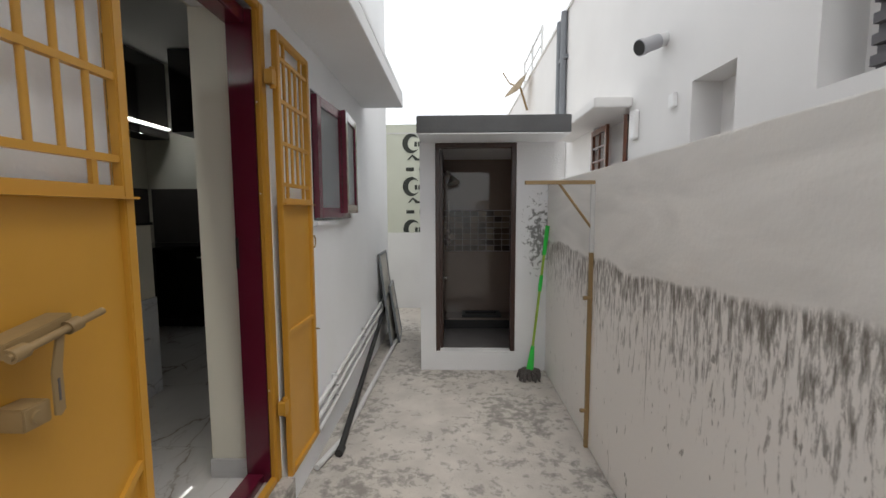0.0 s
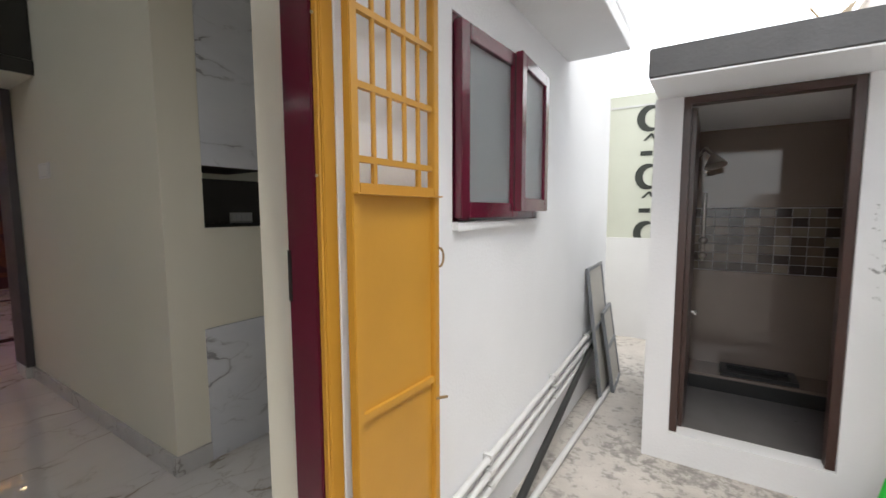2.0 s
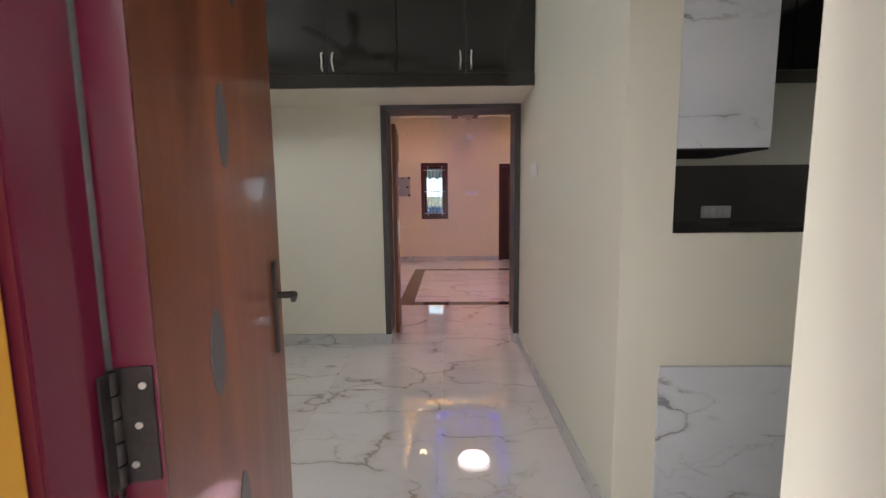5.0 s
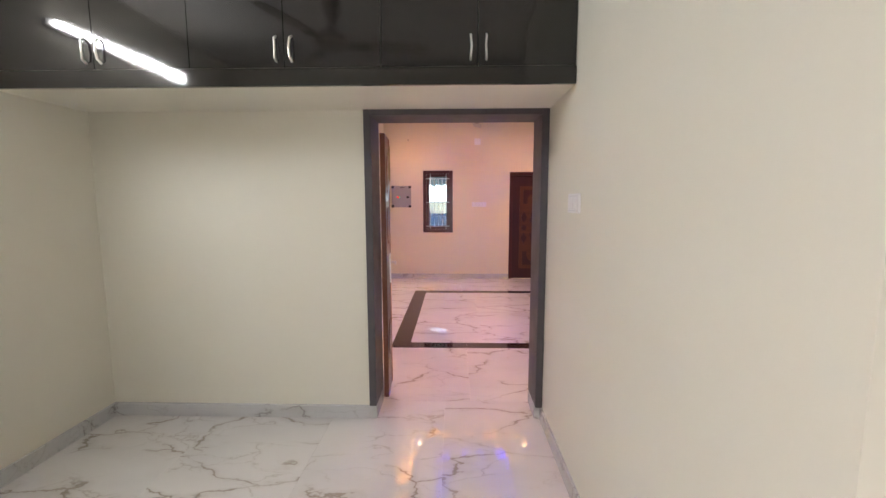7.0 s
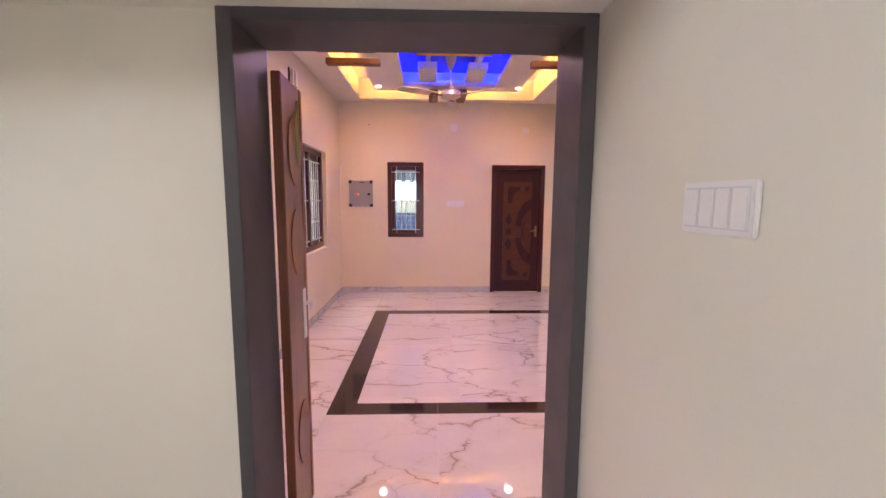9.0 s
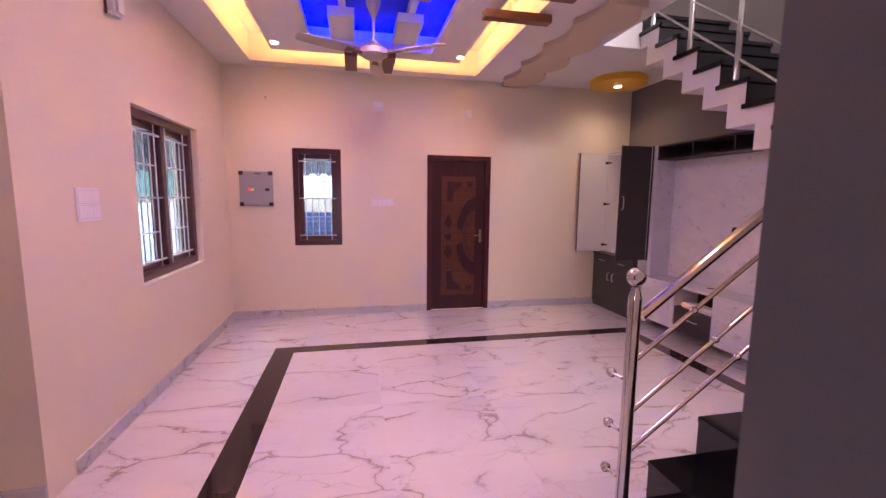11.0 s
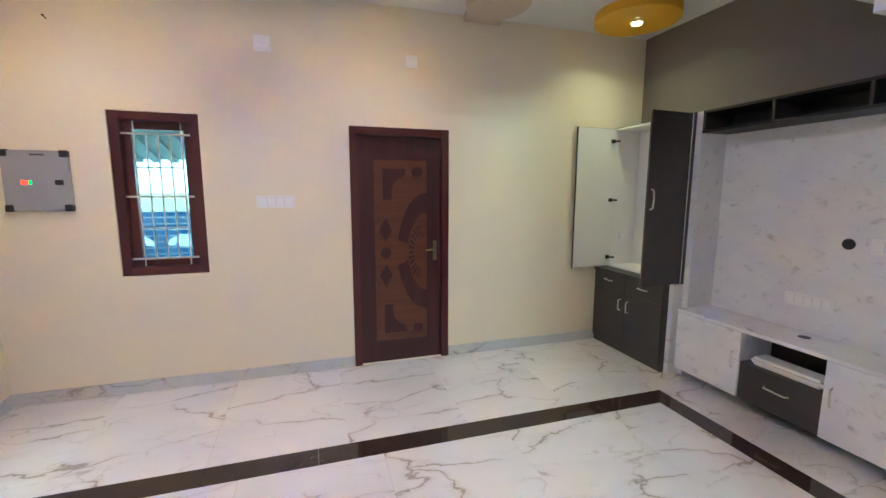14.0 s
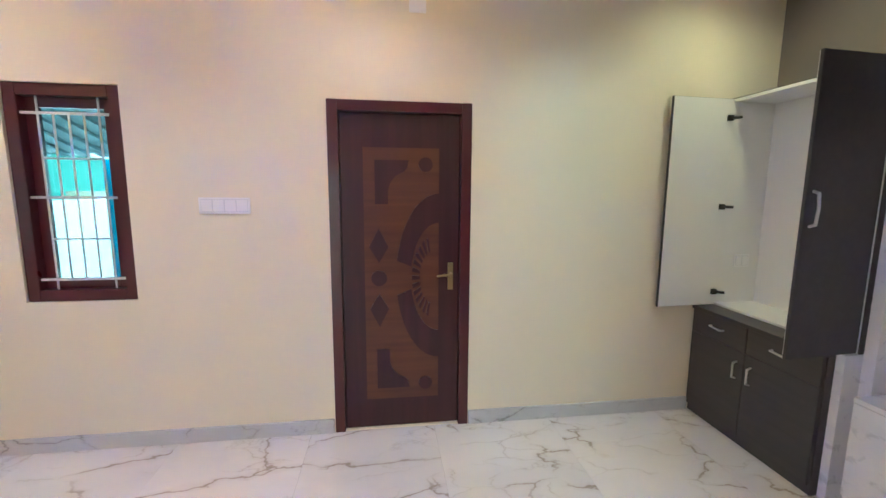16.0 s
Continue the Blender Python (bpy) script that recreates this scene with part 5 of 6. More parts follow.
# ---- hall ----
def carved_door():
    """The west door: frame, leaf, wood inlay with carved motifs, lever handle."""
    fx = -9.605
    lining("door_1_frame", B().box(fx - 0.08, fx + 0.012, 2.661, 2.725, 0, 2.10).box(fx - 0.08, fx + 0.012, 3.470, 3.534, 0, 2.10).box(fx - 0.08, fx + 0.012, 2.725, 3.470, 2.036, 2.099), BROWNF, "dark maroon door frame", "door frame")
    for ya, yb, za, zb in ((2.7255, 2.75, 0.0, 2.0355), (3.445, 3.4695, 0.0, 2.0355), (2.751, 3.444, 2.012, 2.0355), (2.751, 3.444, 0.0, 0.02)):
        part("door_stop", B().box(fx - 0.0795, fx - 0.0660, ya, yb, za, zb), BROWNF, bpy.data.objects["door_1_frame"])
    d = thing("hall_west_door", (fx - 0.04, 3.1, 0.0), "dark maroon door with carved brown wooden inlay, closed", "door")
    xf = fx - 0.03
    part("leaf", B().box(xf - 0.035, xf, 2.727, 3.468, 0.004, 2.034), DOORW, d, bevel=0.002)
    y0, y1, z0, z1 = 2.865, 3.335, 0.20, 1.83
    part("inlay", B().box(xf + 0.0005, xf + 0.006, y0, y1, z0, z1), INLAY, d, "brown wood-print inlay")
    mo = lambda pts: part("motif", B().prism(pts, lambda u, v, q: (q, u, v), xf + 0.0065, xf + 0.012), DOORW, d, "dark carved motif")
    zm = (z0 + z1) / 2
    R, r = 0.44, 0.29
    yc = y1
    for s in (1, -1):
        arc = [(yc - R * 0.62 * math.sin(radians(a)), zm + s * R * 1.22 * math.cos(radians(a))) for a in range(0, 84, 6)]
        inn = [(yc - r * 0.62 * math.sin(radians(a)), zm + s * r * 1.22 * math.cos(radians(a))) for a in range(78, -1, -6)]
        mo(arc + inn)
        # corner bracket and disc
        bz = zm + s * 0.55
        q0 = [(y0 + 0.07, bz + s * 0.19), (y0 + 0.28, bz + s * 0.19), (y0 + 0.27, bz + s * 0.14)]
        q0 += [(y0 + 0.27 - 0.12 * math.sin(radians(a)), bz + s * (-0.02 + 0.14 * math.cos(radians(a)))) for a in range(10, 90, 10)]
        q0 += [(y0 + 0.15, bz - s * 0.08), (y0 + 0.07, bz - s * 0.08)]
        mo(q0)
        mo([(y1 - 0.085 + 0.045 * math.cos(radians(a)), bz + s * 0.165 + 0.045 * math.sin(radians(a))) for a in range(0, 360, 20)])
        mo([(y0 + 0.09, zm + s * 0.10), (y0 + 0.15, zm + s * 0.20), (y0 + 0.09, zm + s * 0.32), (y0 + 0.03, zm + s * 0.20)])
    mo([(y0 + 0.09 + 0.05 * math.cos(radians(a)), zm + 0.05 * math.sin(radians(a))) for a in range(0, 360, 20)])
    for k in range(13):
        a = radians(-72 + 12 * k)
        c, s_ = math.cos(a), math.sin(a)
        P = lambda rad, o: (y1 - 0.03 - (rad * c - o * s_) * 0.62, zm + (rad * s_ + o * c) * 1.15)
        mo([P(0.15, -0.009), P(0.23, -0.013), P(0.23, 0.013), P(0.15, 0.009)])
    part("handle_plate", B().box(xf, xf + 0.008, 3.395, 3.43, 0.93, 1.11), BRASS, d, bevel=0.002)
    part("lever", B().cyl((xf + 0.008, 3.412, 1.035), (xf + 0.045, 3.412, 1.035), 0.010).cyl((xf + 0.045, 3.412, 1.035), (xf + 0.05, 3.32, 1.03), 0.010, 0.007), BRASS, d, smooth=True)


carved_door()


def grille_window(name, axis, face, u0, u1, z0, z1, mid, label, sgn):
    """A dark wooden window in a wall with a pale steel grille in front; sgn: towards the room."""
    t_ = thing(name, (face, (u0 + u1) / 2, z0) if axis == "x" else ((u0 + u1) / 2, face, z0), label, "window")
    def bx(b, ua, ub, da, db_, za, zb):
        a, c = sorted((face + sgn * da, face + sgn * db_))
        return b.box(a, c, ua, ub, za, zb) if axis == "x" else b.box(ua, ub, a, c, za, zb)
    f_ = 0.065
    fb = B()
    bx(fb, u0, u0 + f_, -0.10, 0, z0, z1), bx(fb, u1 - f_, u1, -0.10, 0, z0, z1)
    bx(fb, u0 + f_, u1 - f_, -0.10, 0, z0, z0 + f_), bx(fb, u0 + f_, u1 - f_, -0.10, 0, z1 - f_, z1)
    part("window_frame", fb, BROWNF, t_, bevel=0.003)
    cells = [(u0 + f_, u1 - f_)] if not mid else [(u0 + f_, mid - 0.03), (mid + 0.03, u1 - f_)]
    if mid:
        part("mullion", bx(B(), mid - 0.03, mid + 0.03, -0.10, -0.005, z0 + f_, z1 - f_), BROWNF, t_, bevel=0.002)
    for ca, cb_ in cells:
        s_ = 0.055
        sb = B()
        bx(sb, ca, ca + s_, -0.095, -0.055, z0 + f_, z1 - f_), bx(sb, cb_ - s_, cb_, -0.095, -0.055, z0 + f_, z1 - f_)
        bx(sb, ca + s_, cb_ - s_, -0.095, -0.055, z0 + f_, z0 + f_ + s_), bx(sb, ca + s_, cb_ - s_, -0.095, -0.055, z1 - f_ - s_, z1 - f_)
        sa = part("sash", sb, BROWNF, t_, bevel=0.002)
        pn = part("pane", bx(B(), ca + s_ - 0.004, cb_ - s_ + 0.004, -0.078, -0.073, z0 + f_ + s_ - 0.004, z1 - f_ - s_ + 0.004), PANE, sa, "clear glass")
        pn.visible_shadow = False
        n = 5
        wdt = cb_ - ca
        for i in range(n):
            u = ca + 0.08 + (wdt - 0.145) * i / (n - 1)
            za, zb = (z0 + 0.045, z1 - 0.055) if i in (0, n - 1) else (z0 + 0.12, z1 - 0.155)
            b_2 = B()
            p0 = (face + sgn * -0.025, u) if axis == "x" else (u, face + sgn * -0.025)
            part("grille_bar", b_2.cyl((*p0, za), (*p0, zb), 0.0055, seg=8), PVC, t_, smooth=True)
        for zz in (z0 + 0.125, (z0 + z1) / 2 - 0.01, z1 - 0.155):
            part("grille_rail", bx(B(), ca - 0.01, cb_ + 0.01, -0.030, -0.016, zz - 0.007, zz + 0.007), PVC, t_)
        for zz in (z0 + 0.36, z1 - 0.40):
            part("grille_rail", bx(B(), ca + 0.08, cb_ - 0.065, -0.030, -0.018, zz - 0.005, zz + 0.005), PVC, t_)
    return t_


grille_window("window_west", "x", -9.62, 0.966, 1.549, 0.921, 2.134, None, "narrow maroon wooden window with a white steel grille", 1)
grille_window("window_south", "y", 0.15, -8.699, -7.461, 0.878, 2.176, -8.08, "maroon wooden window with two sashes and a white grille", 1)

dbx = thing("distribution_box", (-9.605, 0.54, 1.42), "grey metal electrical distribution box with black corners", "electrical box")
part("box", B().box(-9.605, -9.565, 0.352, 0.728, 1.42, 1.835), GREYBOX, dbx, bevel=0.006)
for ya in (0.349, 0.683):
    for za in (1.417, 1.790):
        part("corner", B().box(-9.600, -9.561, ya, ya + 0.048, za, za + 0.048), BPVC, dbx, "black plastic corner", 0.004)
part("latch", B().box(-9.5655, -9.557, 0.645, 0.695, 1.60, 1.635), BPVC, dbx, "", 0.004)
part("indicator", B().box(-9.5655, -9.560, 0.455, 0.495, 1.602, 1.632), REDLED, dbx, "red indicator")
part("indicator", B().box(-9.5655, -9.560, 0.500, 0.514, 1.604, 1.630), GREENLED, dbx, "green indicator")
part("label_bar", B().box(-9.5655, -9.563, 0.52, 0.60, 1.80, 1.812), DARKF, dbx)
switch_plate("light_switch", (-9.604, 2.067, 1.475), "x", 0.285, 0.095, 4, "long white switch plate beside the door")
sp = switch_plate("light_switch", (-6.886, 0.206, 1.481), "y", 0.22, 0.19, 0, "large white two-row switch plate on the hall wall")
for za in (-0.082, 0.004):
    # same painted gap shade behind each row of rockers
    part("module_strip", B().box(-6.986, -6.786, 0.2161, 0.2172, 1.481 + za, 1.481 + za + 0.078), GAPG, sp)
    for k in range(6):
        part("rocker", B().box(-6.982 + k * 0.0327, -6.953 + k * 0.0327, 0.2173, 0.2200, 1.481 + za + 0.004, 1.481 + za + 0.074), PLASTIC, sp, bevel=0.0012)
switch_plate("blank_plate", (-9.604, 3.20, 2.65), "x", 0.10, 0.10, 0, "blank white plate high on the wall")
wl = thing("wall_light_box", (-9.604, 2.026, 2.68), "small white wall light high above the door", "wall light")
part("base", B().box(-9.605, -9.590, 1.966, 2.086, 2.62, 2.74), PLASTIC, wl, bevel=0.005)
part("cover", B().box(-9.590, -9.56, 1.981, 2.071, 2.65, 2.725), PLASTIC, wl, bevel=0.01)
wl = thing("wall_sounder", (-7.295, 0.206, 2.77), "white wall unit with a red edge", "wall unit")
part("body", B().box(-7.35, -7.24, 0.206, 0.275, 2.67, 2.87), PLASTIC, wl, bevel=0.02)
part("edge", B().box(-7.239, -7.228, 0.206, 0.222, 2.665, 2.875), MAROON, wl, "red edge", 0.004)
nl = thing("wall_nail", (-9.605, 0.687, 2.708), "small dark nail driven into the cream wall", "nail")
part("shaft", B().cyl((-9.606, 0.687, 2.708), (-9.570, 0.687, 2.716), 0.004).cyl((-9.570, 0.687, 2.716), (-9.567, 0.687, 2.717), 0.008), DARKF, nl)

# television wall: tall cabinet, panel, console, shelves
YB = 5.628
tc = thing("display_cabinet", (-9.13, 5.4, 0.0), "dark brown cabinet with white inside, upper doors open", "cabinet")
part("base_body", B().box(-9.60, -8.70, 5.18, YB, 0.0, 0.76), DARKL, tc)
part("top", B().box(-9.60, -8.70, 5.145, YB, 0.761, 0.785), DARKL, tc, bevel=0.002)
for xa, xb in ((-9.595, -9.152), (-9.148, -8.705)):
    part("drawer_front", B().box(xa, xb, 5.158, 5.178, 0.60, 0.757), DARKL, tc, bevel=0.0015)
    dd = part("door", B().box(xa, xb, 5.158, 5.178, 0.06, 0.597), DARKL, tc, bevel=0.0015)
    xc = (xa + xb) / 2
    part("handle", B().tube([(xc - 0.05, 5.158, 0.69), (xc - 0.045, 5.135, 0.69), (xc + 0.045, 5.132, 0.685), (xc + 0.05, 5.158, 0.685)], 0.006), CHROME, tc, "chrome pull", smooth=True)
    hx = xb - 0.05 if xa < -9.4 else xa + 0.05
    part("handle", B().tube([(hx, 5.158, 0.42), (hx, 5.132, 0.43), (hx, 5.132, 0.52), (hx, 5.158, 0.53)], 0.006), CHROME, tc, smooth=True)
part("upper_side_panel", B().box(-9.60, -9.582, 5.30, YB, 0.786, 2.185), WLAM, tc, "white inside")
part("upper_side_panel", B().box(-8.685, -8.667, 5.30, YB, 0.786, 2.185), WLAM, tc, "white inside")
part("upper_bottom", B().box(-9.582, -8.685, 5.30, YB, 0.786, 0.80), WLAM, tc, "white inside")
part("upper_top", B().box(-9.582, -8.685, 5.30, YB, 2.167, 2.185), WLAM, tc, "white inside")
part("upper_back", B().box(-9.582, -8.685, 5.61, YB, 0.80, 2.167), WLAM, tc, "white inside")
part("upper_side", B().box(-8.6665, -8.660, 5.30, YB, 0.786, 2.188).box(-9.60, -8.66, 5.30, YB, 2.1855, 2.19), DARKL, tc)
for hx, sg, an in ((-9.585, 1, 3), (-8.678, -1, 4)):
    m = turn(hx, 5.295, an)
    x0_, x1_ = (hx - 0.009, hx + 0.009)
    ud = part("upper_door", B().box(x0_, x1_, 4.84 if sg > 0 else 4.865, 5.294, 0.79, 2.185, m), DARKL, tc, "door standing open", 0.0015)
    xin = x1_ + 0.001 if sg > 0 else x0_ - 0.003
    part("inner_face", B().box(xin, xin + 0.002, 4.844 if sg > 0 else 4.868, 5.292, 0.792, 2.183, m), WLAM, ud, "white laminate inner face")
    for zz in (0.885, 1.475, 2.06):
        part("hinge", B().box(xin + sg * 0.003, xin + sg * 0.02, 5.25, 5.285, zz - 0.018, zz + 0.018, m).cyl((xin + sg * 0.015, 5.268, zz), (xin + sg * 0.06, 5.31, zz), 0.009, m=m), IRON, ud, "dark steel hinge")
    if sg < 0:
        part("handle", B().tube([(x1_, 4.90, 1.42), (x1_ + 0.026, 4.90, 1.43), (x1_ + 0.028, 4.905, 1.50), (x1_ + 0.026, 4.90, 1.57), (x1_, 4.90, 1.58)], 0.007, m=m), CHROME, ud, smooth=True)
switch_plate("cabinet_socket", (-9.581, 5.47, 1.10), "x", 0.12, 0.09, 2, "white socket inside the cabinet")

tv = thing("television_wall_unit", (-7.9, 5.6, 0.5), "white marble-print television back panel with a cable hole", "wall panel")
part("panel", B().box(-8.66, -7.02, 5.585, YB, 0.50, 2.02), MLAM, tv)
part("side_strip", B().box(-8.655, -8.60, 5.32, 5.584, 0.0, 2.19).box(-8.698, -8.656, 5.22, 5.60, 0.0, 0.784), MLAM, tv)
part("cable_hole", B().cyl((-7.70, 5.5845, 1.235), (-7.70, 5.578, 1.235), 0.035, seg=28), BPVC, tv, "black cable grommet")
switch_plate("tv_socket", (-7.52, 5.584, 1.235), "y", 0.13, 0.09, 2, "white socket beside the cable hole", -1)
switch_plate("tv_socket", (-7.88, 5.584, 0.815), "y", 0.30, 0.085, 5, "long white socket strip above the console", -1)
nr = thing("wall_niche_row", (-7.8, 5.5, 2.02), "row of black open boxes above the television panel", "shelf")
part("top", B().box(-8.60, -7.02, 5.32, YB, 2.172, 2.19), SHELFB, nr)
part("bottom", B().box(-8.60, -7.02, 5.32, YB, 2.021, 2.039), SHELFB, nr)
part("back", B().box(-8.60, -7.02, 5.60, YB, 2.039, 2.172), SHELFB, nr)
for xx in (-8.599, -8.08, -7.56, -7.038):
    part("divider", B().box(xx, xx + 0.018, 5.325, 5.60, 2.039, 2.172), DARKL, nr)
co = thing("television_console", (-7.8, 5.4, 0.08), "wall-hung marble-print console with a dark drawer", "console")
part("top", B().box(-8.60, -6.98, 5.225, 5.584, 0.575, 0.60), MLAM, co, bevel=0.001)
for xa, xb in ((-8.60, -8.06), (-7.53, -6.985)):
    part("body", B().box(xa, xb, 5.245, 5.584, 0.09, 0.574), MLAM, co)
part("door", B().box(-8.598, -8.055, 5.225, 5.2445, 0.09, 0.572), MLAM, co, bevel=0.001)
part("door", B().box(-7.535, -6.987, 5.225, 5.2445, 0.09, 0.572), MLAM, co, bevel=0.001)
part("drawer", B().box(-8.052, -7.538, 5.235, 5.56, 0.09, 0.36), DARKL, co, bevel=0.0015)
part("niche_back", B().box(-8.06, -7.53, 5.55, 5.584, 0.36, 0.574), SHELFB, co)
part("cable_hole", B().cyl((-7.80, 5.45, 0.6005), (-7.80, 5.45, 0.604), 0.035, seg=24), BPVC, co)
for hx in (-8.10, -7.49):
    part("handle", B().tube([(hx, 5.225, 0.30), (hx, 5.20, 0.31), (hx, 5.20, 0.41), (hx, 5.225, 0.42)], 0.006), CHROME, co, smooth=True)
part("handle", B().tube([(-7.87, 5.235, 0.25), (-7.86, 5.21, 0.25), (-7.73, 5.21, 0.245), (-7.72, 5.235, 0.245)], 0.006), CHROME, co, smooth=True)
rl = thing("paper_roll", (-7.8, 5.35, 0.37), "white rolled sheet lying in the console niche", "roll")
part("roll", B().box(-8.0, -7.56, 5.25, 5.40, 0.361, 0.42), WLAM, rl, bevel=0.02)
sh_ = thing("open_shelf_unit", (-6.5, 5.45, 0.0), "tall black open shelf unit under the stairs", "shelf")
part("side", B().box(-6.975, -6.955, 5.27, YB, 0.0, 1.95), DARKL, sh_)
part("side", B().box(-6.02, -6.0, 5.27, YB, 0.0, 1.3), DARKL, sh_)
part("back", B().box(-6.955, -6.02, 5.61, YB, 0.0, 1.92), SHELFB, sh_)
for zz in (0.05, 0.58, 1.05, 1.50):
    part("shelf", B().box(-6.955, -6.02 if zz < 1.3 else -6.4, 5.275, 5.61, zz, zz + 0.02), DARKL, sh_)

# ---- stairs ----
st = thing("staircase", (-5.0, 3.5, 0.0), "folded white concrete stairs with black granite treads", "staircase")
SX0, SX1 = -5.62, -4.447
prof = [(2.775, 0.0)]
for k in range(1, 8):
    yk = 2.775 + (k - 1) * 0.248
    prof += [(yk, k * 0.185 - 0.03), (yk + 0.248 if k < 7 else 5.62, k * 0.185 - 0.03)]
prof += [(5.62, 1.1), (4.35, 1.1), (2.95, 0.0)]
part("lower_flight", B().prism(prof, lambda u, v, q: (q, u, v), SX0 + 0.02, SX1), CEIL, st)
for k in range(1, 8):
    yk = 2.76 + (k - 1) * 0.248
    part("tread", B().box(SX0, SX1, yk, yk + 0.262 if k < 7 else 5.62, k * 0.185 - 0.029, k * 0.185), GRANITE, st, "black polished granite tread", 0.003)
    part("riser", B().box(SX0 + 0.004, SX1, yk + 0.004, yk + 0.0145, (k - 1) * 0.185 + 0.001, k * 0.185 - 0.03), GRANITE, st)
RUN, RISE, L0 = 0.2515, 0.192, 1.295
SY0, SY1 = 4.60, 5.627
top_, bot_ = [], []
for k in range(1, 12):
    x_r, x_l, zt = -5.54 - (k - 1) * RUN, -5.54 - k * RUN, L0 + k * RISE - 0.03
    top_ += [(x_r, zt), (x_l, zt)]
    bot_ += [(x_r - 0.15 + RUN, zt - 0.12 - RISE), (x_r - 0.15, zt - 0.12 - RISE)]
part("upper_flight", B().prism([(-5.54, L0 - 0.03)] + top_ + [(top_[-1][0], top_[-1][1] - 0.1)] + bot_[::-1] + [(-5.44, 1.11), (-5.30, 1.11), (-5.30, L0 - 0.035)], lambda u, v, q: (u, q, v), SY0, SY1), NEIGHW, st)
for k in range(1, 12):
    x_r, x_l, zt = -5.54 - (k - 1) * RUN, -5.54 - k * RUN, L0 + k * RISE
    part("tread", B().box(x_l - 0.005, x_r + 0.03, SY0 - 0.03, SY1, zt - 0.03, zt + 0.006), GRANITE, st, "black polished granite tread", 0.003)
    part("riser", B().box(x_r, x_r + 0.011, SY0 + 0.002, SY1, zt - RISE + 0.007, zt - 0.031), GRANITE, st)

rail = thing("stair_railing", (-5.53, 3.3, 0.185), "polished stainless steel stair railing with ball newel", "railing")
NXR = -5.53
part("newel", B().cyl((NXR, 2.82, 0.185), (NXR, 2.82, 1.15), 0.026, seg=24).cyl((NXR, 2.82, 1.15), (NXR, 2.82, 1.195), 0.026, 0.014, 24).cyl((NXR, 2.82, 0.186), (NXR, 2.82, 0.215), 0.05, 0.032, 24), STEEL, rail, smooth=True)
part("ball", B().ball((NXR, 2.82, 1.235), 0.038), STEEL, rail, "polished steel ball", smooth=True)
SL = 0.185 / 0.248
part("handrail", B().cyl((NXR, 2.85, 1.075), (NXR, 4.55, 1.075 + 1.70 * SL), 0.022, seg=20), STEEL, rail, smooth=True)
for i, zz in enumerate((0.895, 0.675, 0.50)):
    part("bar", B().cyl((NXR, 2.82, zz - 0.02), (NXR, 4.55, zz - 0.02 + 1.73 * SL), 0.010, seg=12), STEEL, rail, smooth=True)
    for yy in (3.1 + 0.12 * i, 3.5 + 0.1 * i):
        part("bead", B().ball((NXR, yy, zz - 0.02 + (yy - 2.82) * SL), 0.017), STEEL, rail, smooth=True)
for zz in (0.80, 0.57, 0.36):
    part("knob", B().cyl((NXR - 0.03, 2.81, zz), (NXR - 0.085, 2.80, zz), 0.008).ball((NXR - 0.095, 2.80, zz), 0.022), STEEL, rail, smooth=True)
for yy in (3.66, 4.42):
    k = math.floor((yy - 2.76) / 0.248) + 1
    part("post", B().cyl((NXR, yy, k * 0.185), (NXR, yy, 1.075 + (yy - 2.85) * SL - 0.02), 0.019, seg=20).cyl((NXR, yy, k * 0.185), (NXR, yy, k * 0.185 + 0.02), 0.05, 0.03, 20), STEEL, rail, smooth=True)
UY, SU = 4.64, RISE / RUN
for i, zz in enumerate((0.82, 0.42, 0.17)):
    part("upper_rail" if i == 0 else "bar", B().cyl((-5.6, UY, L0 + 0.15 + zz), (-8.2, UY, L0 + 0.15 + zz + 2.6 * SU), 0.026 if i == 0 else 0.011, seg=16), STEEL, rail, smooth=True)
for k in (2, 4, 6, 8, 10):
    xx, zt = -5.54 - (k - 0.45) * RUN, L0 + k * RISE
    part("post", B().cyl((xx, UY, zt), (xx, UY, zt + 0.82), 0.022, seg=16).cyl((xx, UY, zt + 0.006), (xx, UY, zt + 0.025), 0.045, 0.028, 16), STEEL, rail, smooth=True)

# ---- outside the hall windows ----
GX = -17.0
pg = thing("yard_gate", (GX, 0.0, G), "dark blue panelled metal yard gate with white cut-out ornaments", "gate")
BLUEP = mat("blue_enamel", (0.012, 0.045, 0.13), 0.4, 0, 0.1, 3, 0.03, 60)
CUTW = mat("white_enamel", (0.75, 0.75, 0.72), 0.4)
for i in range(9):
    part("panel", B().box(GX - 0.02, GX + 0.02, -1.77, 4.5, G + 0.06 + i * 0.14, G + 0.18 + i * 0.14), BLUEP, pg)
part("post", B().box(GX - 0.06, GX + 0.06, 4.5, 4.62, G, 1.15), BLUEP, pg)
part("side_post", B().box(GX - 0.10, GX + 0.06, -2.06, -1.78, G, 1.12), mat("grey_brown_gate_pillar", (0.28, 0.23, 0.18), 0.7, 0, 0.1, 4, 0.1, 60), pg, "grey-brown pillar")
for ya, yb in ((-1.50, -1.38), (-0.68, -0.41)):
    for i in range(6):
        part("slot", B().box(GX + 0.021, GX + 0.03, ya, yb, 0.28 + i * 0.048, 0.31 + i * 0.048), CUTW, pg, "white slot")
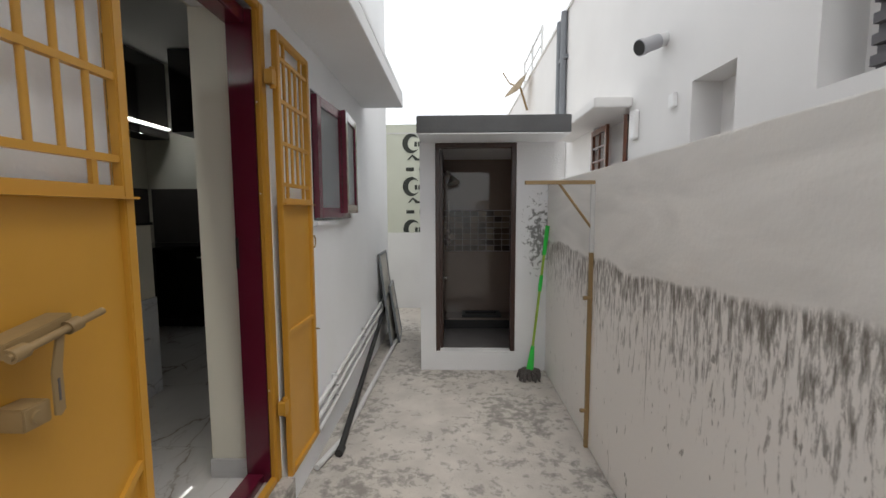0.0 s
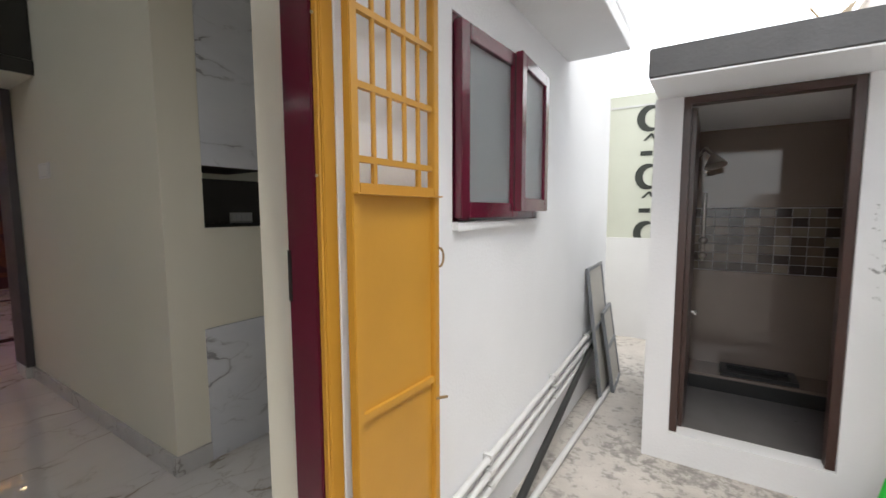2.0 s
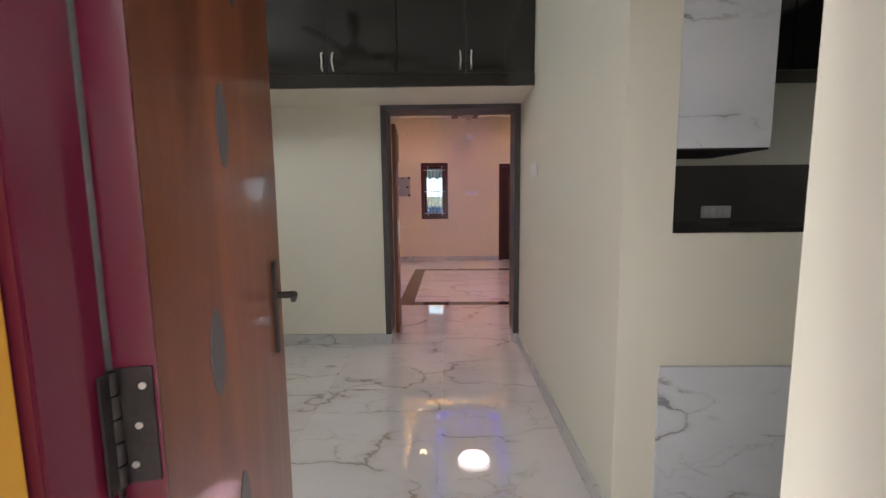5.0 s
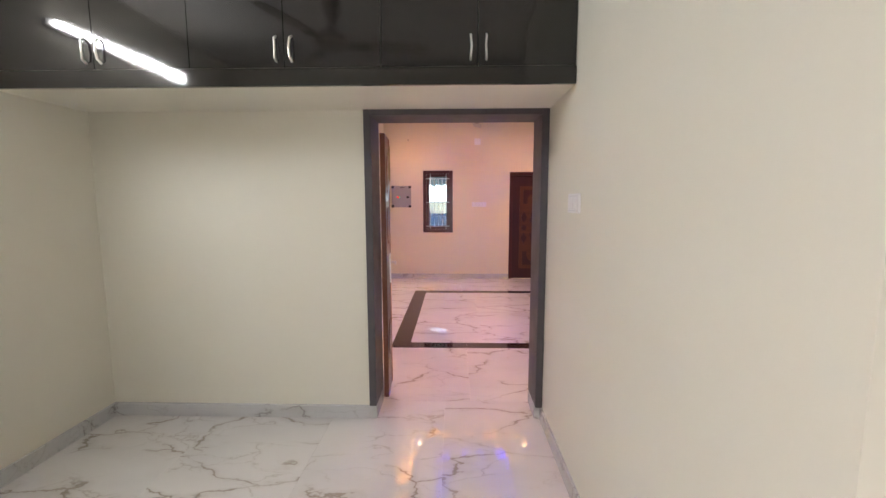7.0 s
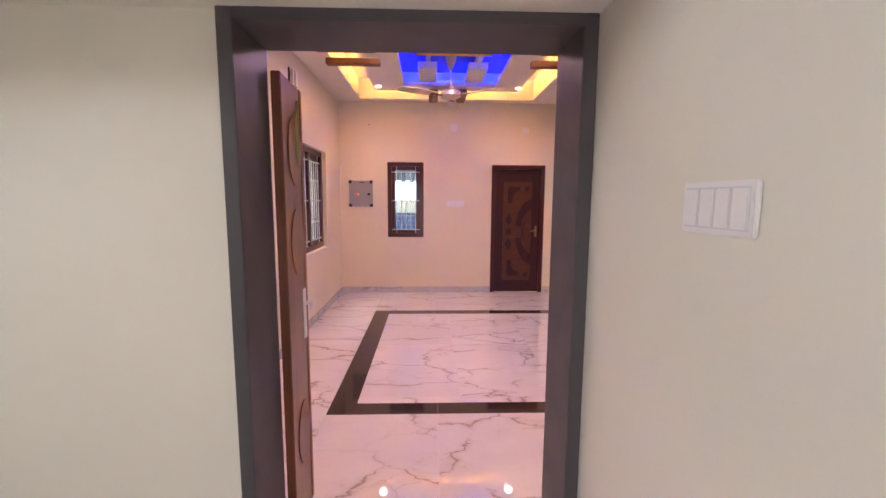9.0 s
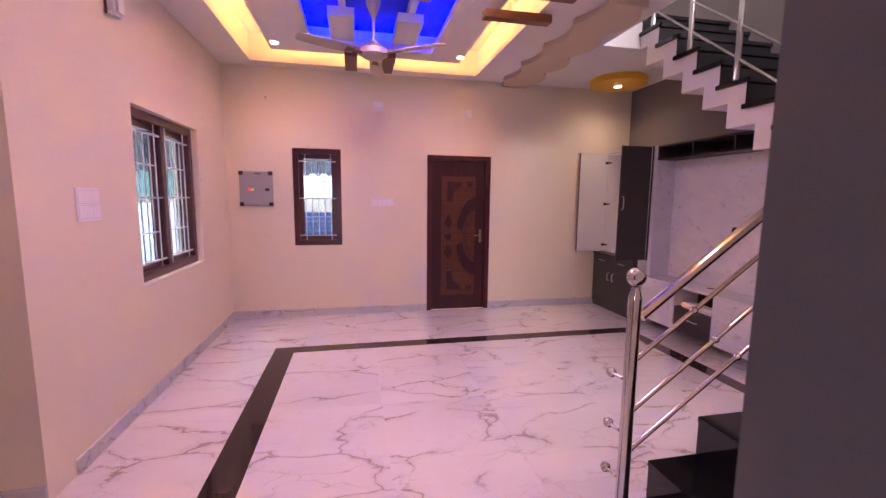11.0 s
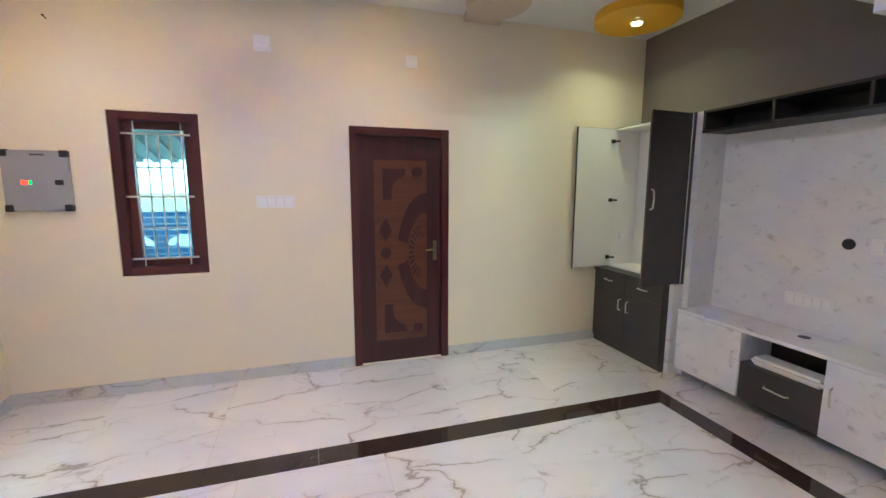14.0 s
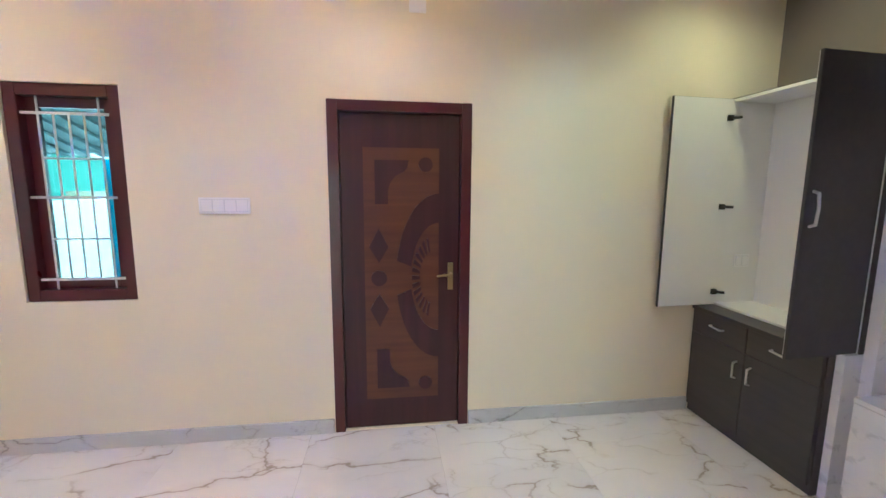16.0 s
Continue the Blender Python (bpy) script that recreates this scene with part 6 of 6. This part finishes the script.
for yc, sg in ((-1.21, 1), (-0.84, -1)):
    for k in range(4):
        m = Matrix.Translation((GX + 0.025, yc + sg * (k - 1.5) * 0.055, 0.30)) @ Matrix.Rotation(radians(sg * (12 + 9 * k)), 4, "X")
        part("cutout", B().prism([(-0.016, 0.0), (0.014, 0.0), (0.020, 0.15), (0.0, 0.23), (-0.02, 0.13)], lambda u, v, q: (q, u, v), -0.004, 0.004, m), CUTW, pg, "white leaf cut-out")
for k in range(9):
    m = Matrix.Translation((GX + 0.025, -1.66 + 0.05 * math.sin(k * 2.1), -0.12 + k * 0.125)) @ Matrix.Rotation(radians(-28 + 37 * (k % 3)), 4, "X")
    part("cutout", B().prism([(-0.02, 0.0), (0.02, 0.01), (0.028, 0.12), (0.0, 0.21), (-0.026, 0.10)], lambda u, v, q: (q, u, v), -0.004, 0.004, m), CUTW, pg, "white leaf cut-out")
ow = thing("yard_wall", (-18.0, 0, G), "cream yard wall beyond the window", "wall", "", "structure")
part("wall", B().box(-18.1, -17.9, -12, 16, G, 1.5), BEIGE, ow)
ROOFM = mat("teal_grey_roof_sheet", (0.26, 0.33, 0.36), 0.5, 0, 0.1, 3, 0.0, 50)
pr = thing("porch_roof", (-11, 2, 2.2), "corrugated teal-grey porch roof sheet on posts", "roof", "", "structure")
for i in range(46):
    y_ = -2.8 + i * 0.2
    part("sheet_rib", B().prism([(-9.86, 2.62), (-12.3, 1.92), (-12.3, 1.955), (-9.86, 2.655)], lambda u, v, q: (u, q, v), y_, y_ + 0.10), ROOFM, pr)
part("sheet", B().prism([(-9.86, 2.66), (-12.3, 1.96), (-12.3, 1.97), (-9.86, 2.67)], lambda u, v, q: (u, q, v), -2.9, 6.4), ROOFM, pr)
for y_ in (-2.5, 6.0):
    part("post", B().cyl((-12.2, y_, G), (-12.2, y_, 1.96), 0.05), GPVC, pr)
setting("wall_south_neighbour", B().box(-13.2, -4, -2.6, -2.4, G, 5.0), mat("grey_green_wall_paint", (0.30, 0.36, 0.37), 0.7, 0, 0.1, 1.5, 0.1, 60), "grey-green painted wall of the house next door")
setting("wall_yard_south", B().box(-17.85, -13.2, -2.6, -2.4, G, 1.36), WHITE, "white boundary wall of the front yard")
gh = thing("green_house", (-17.0, -6.0, G), "green painted house beyond the yard wall with a white parapet", "house")
GREENW = mat("green_house_paint", (0.10, 0.26, 0.20), 0.7, 0, 0.08, 1.5, 0.1, 60)
part("wall", B().box(-21.0, -13.6, -9.0, -4.4, G, 2.35), GREENW, gh)
part("parapet", B().box(-21.05, -13.5, -4.5, -4.3, 2.351, 2.62), WHITE, gh, "white parapet band")
pl_ = thing("porch_pillar", (-12.5, -0.18, G), "light blue painted porch pillar", "pillar")
part("shaft", B().box(-12.58, -12.42, -0.265, -0.095, G, 1.90), mat("light_blue_paint", (0.10, 0.36, 0.58), 0.5, 0, 0.08, 3, 0.08, 60), pl_, bevel=0.008)
part("plinth", B().box(-12.60, -12.40, -0.285, -0.075, G, G + 0.12), PVC, pl_, "pale plinth", 0.006)

# ---- floor tiles, last ----
def tiles(prefix, x0, x1, y0, y1, tw, th, material, skip=None):
    """Tiles with fine joints; alike pieces share one mesh."""
    made = {}
    fl = tagged(new(prefix), "polished white marble tiles with grey veins", "", "", "structure")
    nx, ny = math.ceil((x1 - x0) / tw - 1e-6), math.ceil((y1 - y0) / th - 1e-6)
    for i in range(nx):
        for j in range(ny):
            xa, xb = x0 + i * tw, min(x1, x0 + (i + 1) * tw)
            ya, yb = y0 + j * th, min(y1, y0 + (j + 1) * th)
            key = (round(xb - xa, 4), round(yb - ya, 4))
            if key not in made:
                o = part("tile", B().box(0.0006, key[0] - 0.0006, 0.0006, key[1] - 0.0006, -0.014, 0.0), material, fl)
                made[key] = o.data
            else:
                o = new("tile", made[key])
                o.parent = fl
            o.location = (xa, ya, 0)
    return fl


tiles("floor_dining", -4.446, -1.036, SOUTH, 5.2, 1.2, 0.8, FLOORM)
tiles("floor_door", -1.036, -0.80, 1.182, 2.068, 0.3, 0.9, FLOORM)
BX0, BX1, BY0, BY1, BWD, BS, BN = -8.44, -5.62, 0.908, 4.925, 0.165, 0.195, 0.152
tiles("floor_hall_south", -9.605, -4.446, 0.205, BY0, 1.2, 0.8, FLOORM)
tiles("floor_hall_west", -9.605, BX0, BY0, 5.63, 1.2, 0.8, FLOORM)
tiles("floor_hall_east", BX1, -4.446, BY0, 5.63, 1.2, 0.8, FLOORM)
tiles("floor_hall_north", BX0, BX1, BY1, 5.63, 1.2, 0.8, FLOORM)
tiles("floor_hall_centre", BX0 + BWD, BX1 - BWD, BY0 + BS, BY1 - BN, 1.2, 0.8, FLOORM)
tiles("floor_bedroom", -7.0, -4.446, -2.1, 0.205, 1.2, 0.8, FLOORM)
bo = tagged(new("floor_border"), "dark brown polished border tiles in the floor", "", "", "structure")
for xa, xb, ya, yb in ((BX0, BX1, BY0, BY0 + BS), (BX0, BX1, BY1 - BN, BY1)):
    n = 5
    for i in range(n):
        part("tile", B().box(xa + (xb - xa) * i / n + 0.0006, xa + (xb - xa) * (i + 1) / n - 0.0006, ya + 0.0006, yb - 0.0006, -0.014, 0.0), BANDM, bo)
for xa, xb in ((BX0, BX0 + BWD), (BX1 - BWD, BX1)):
    n = 6
    a0, a1 = BY0 + BS, BY1 - BN
    for i in range(n):
        part("tile", B().box(xa + 0.0006, xb - 0.0006, a0 + (a1 - a0) * i / n + 0.0006, a0 + (a1 - a0) * (i + 1) / n - 0.0006, -0.014, 0.0), BANDM, bo)
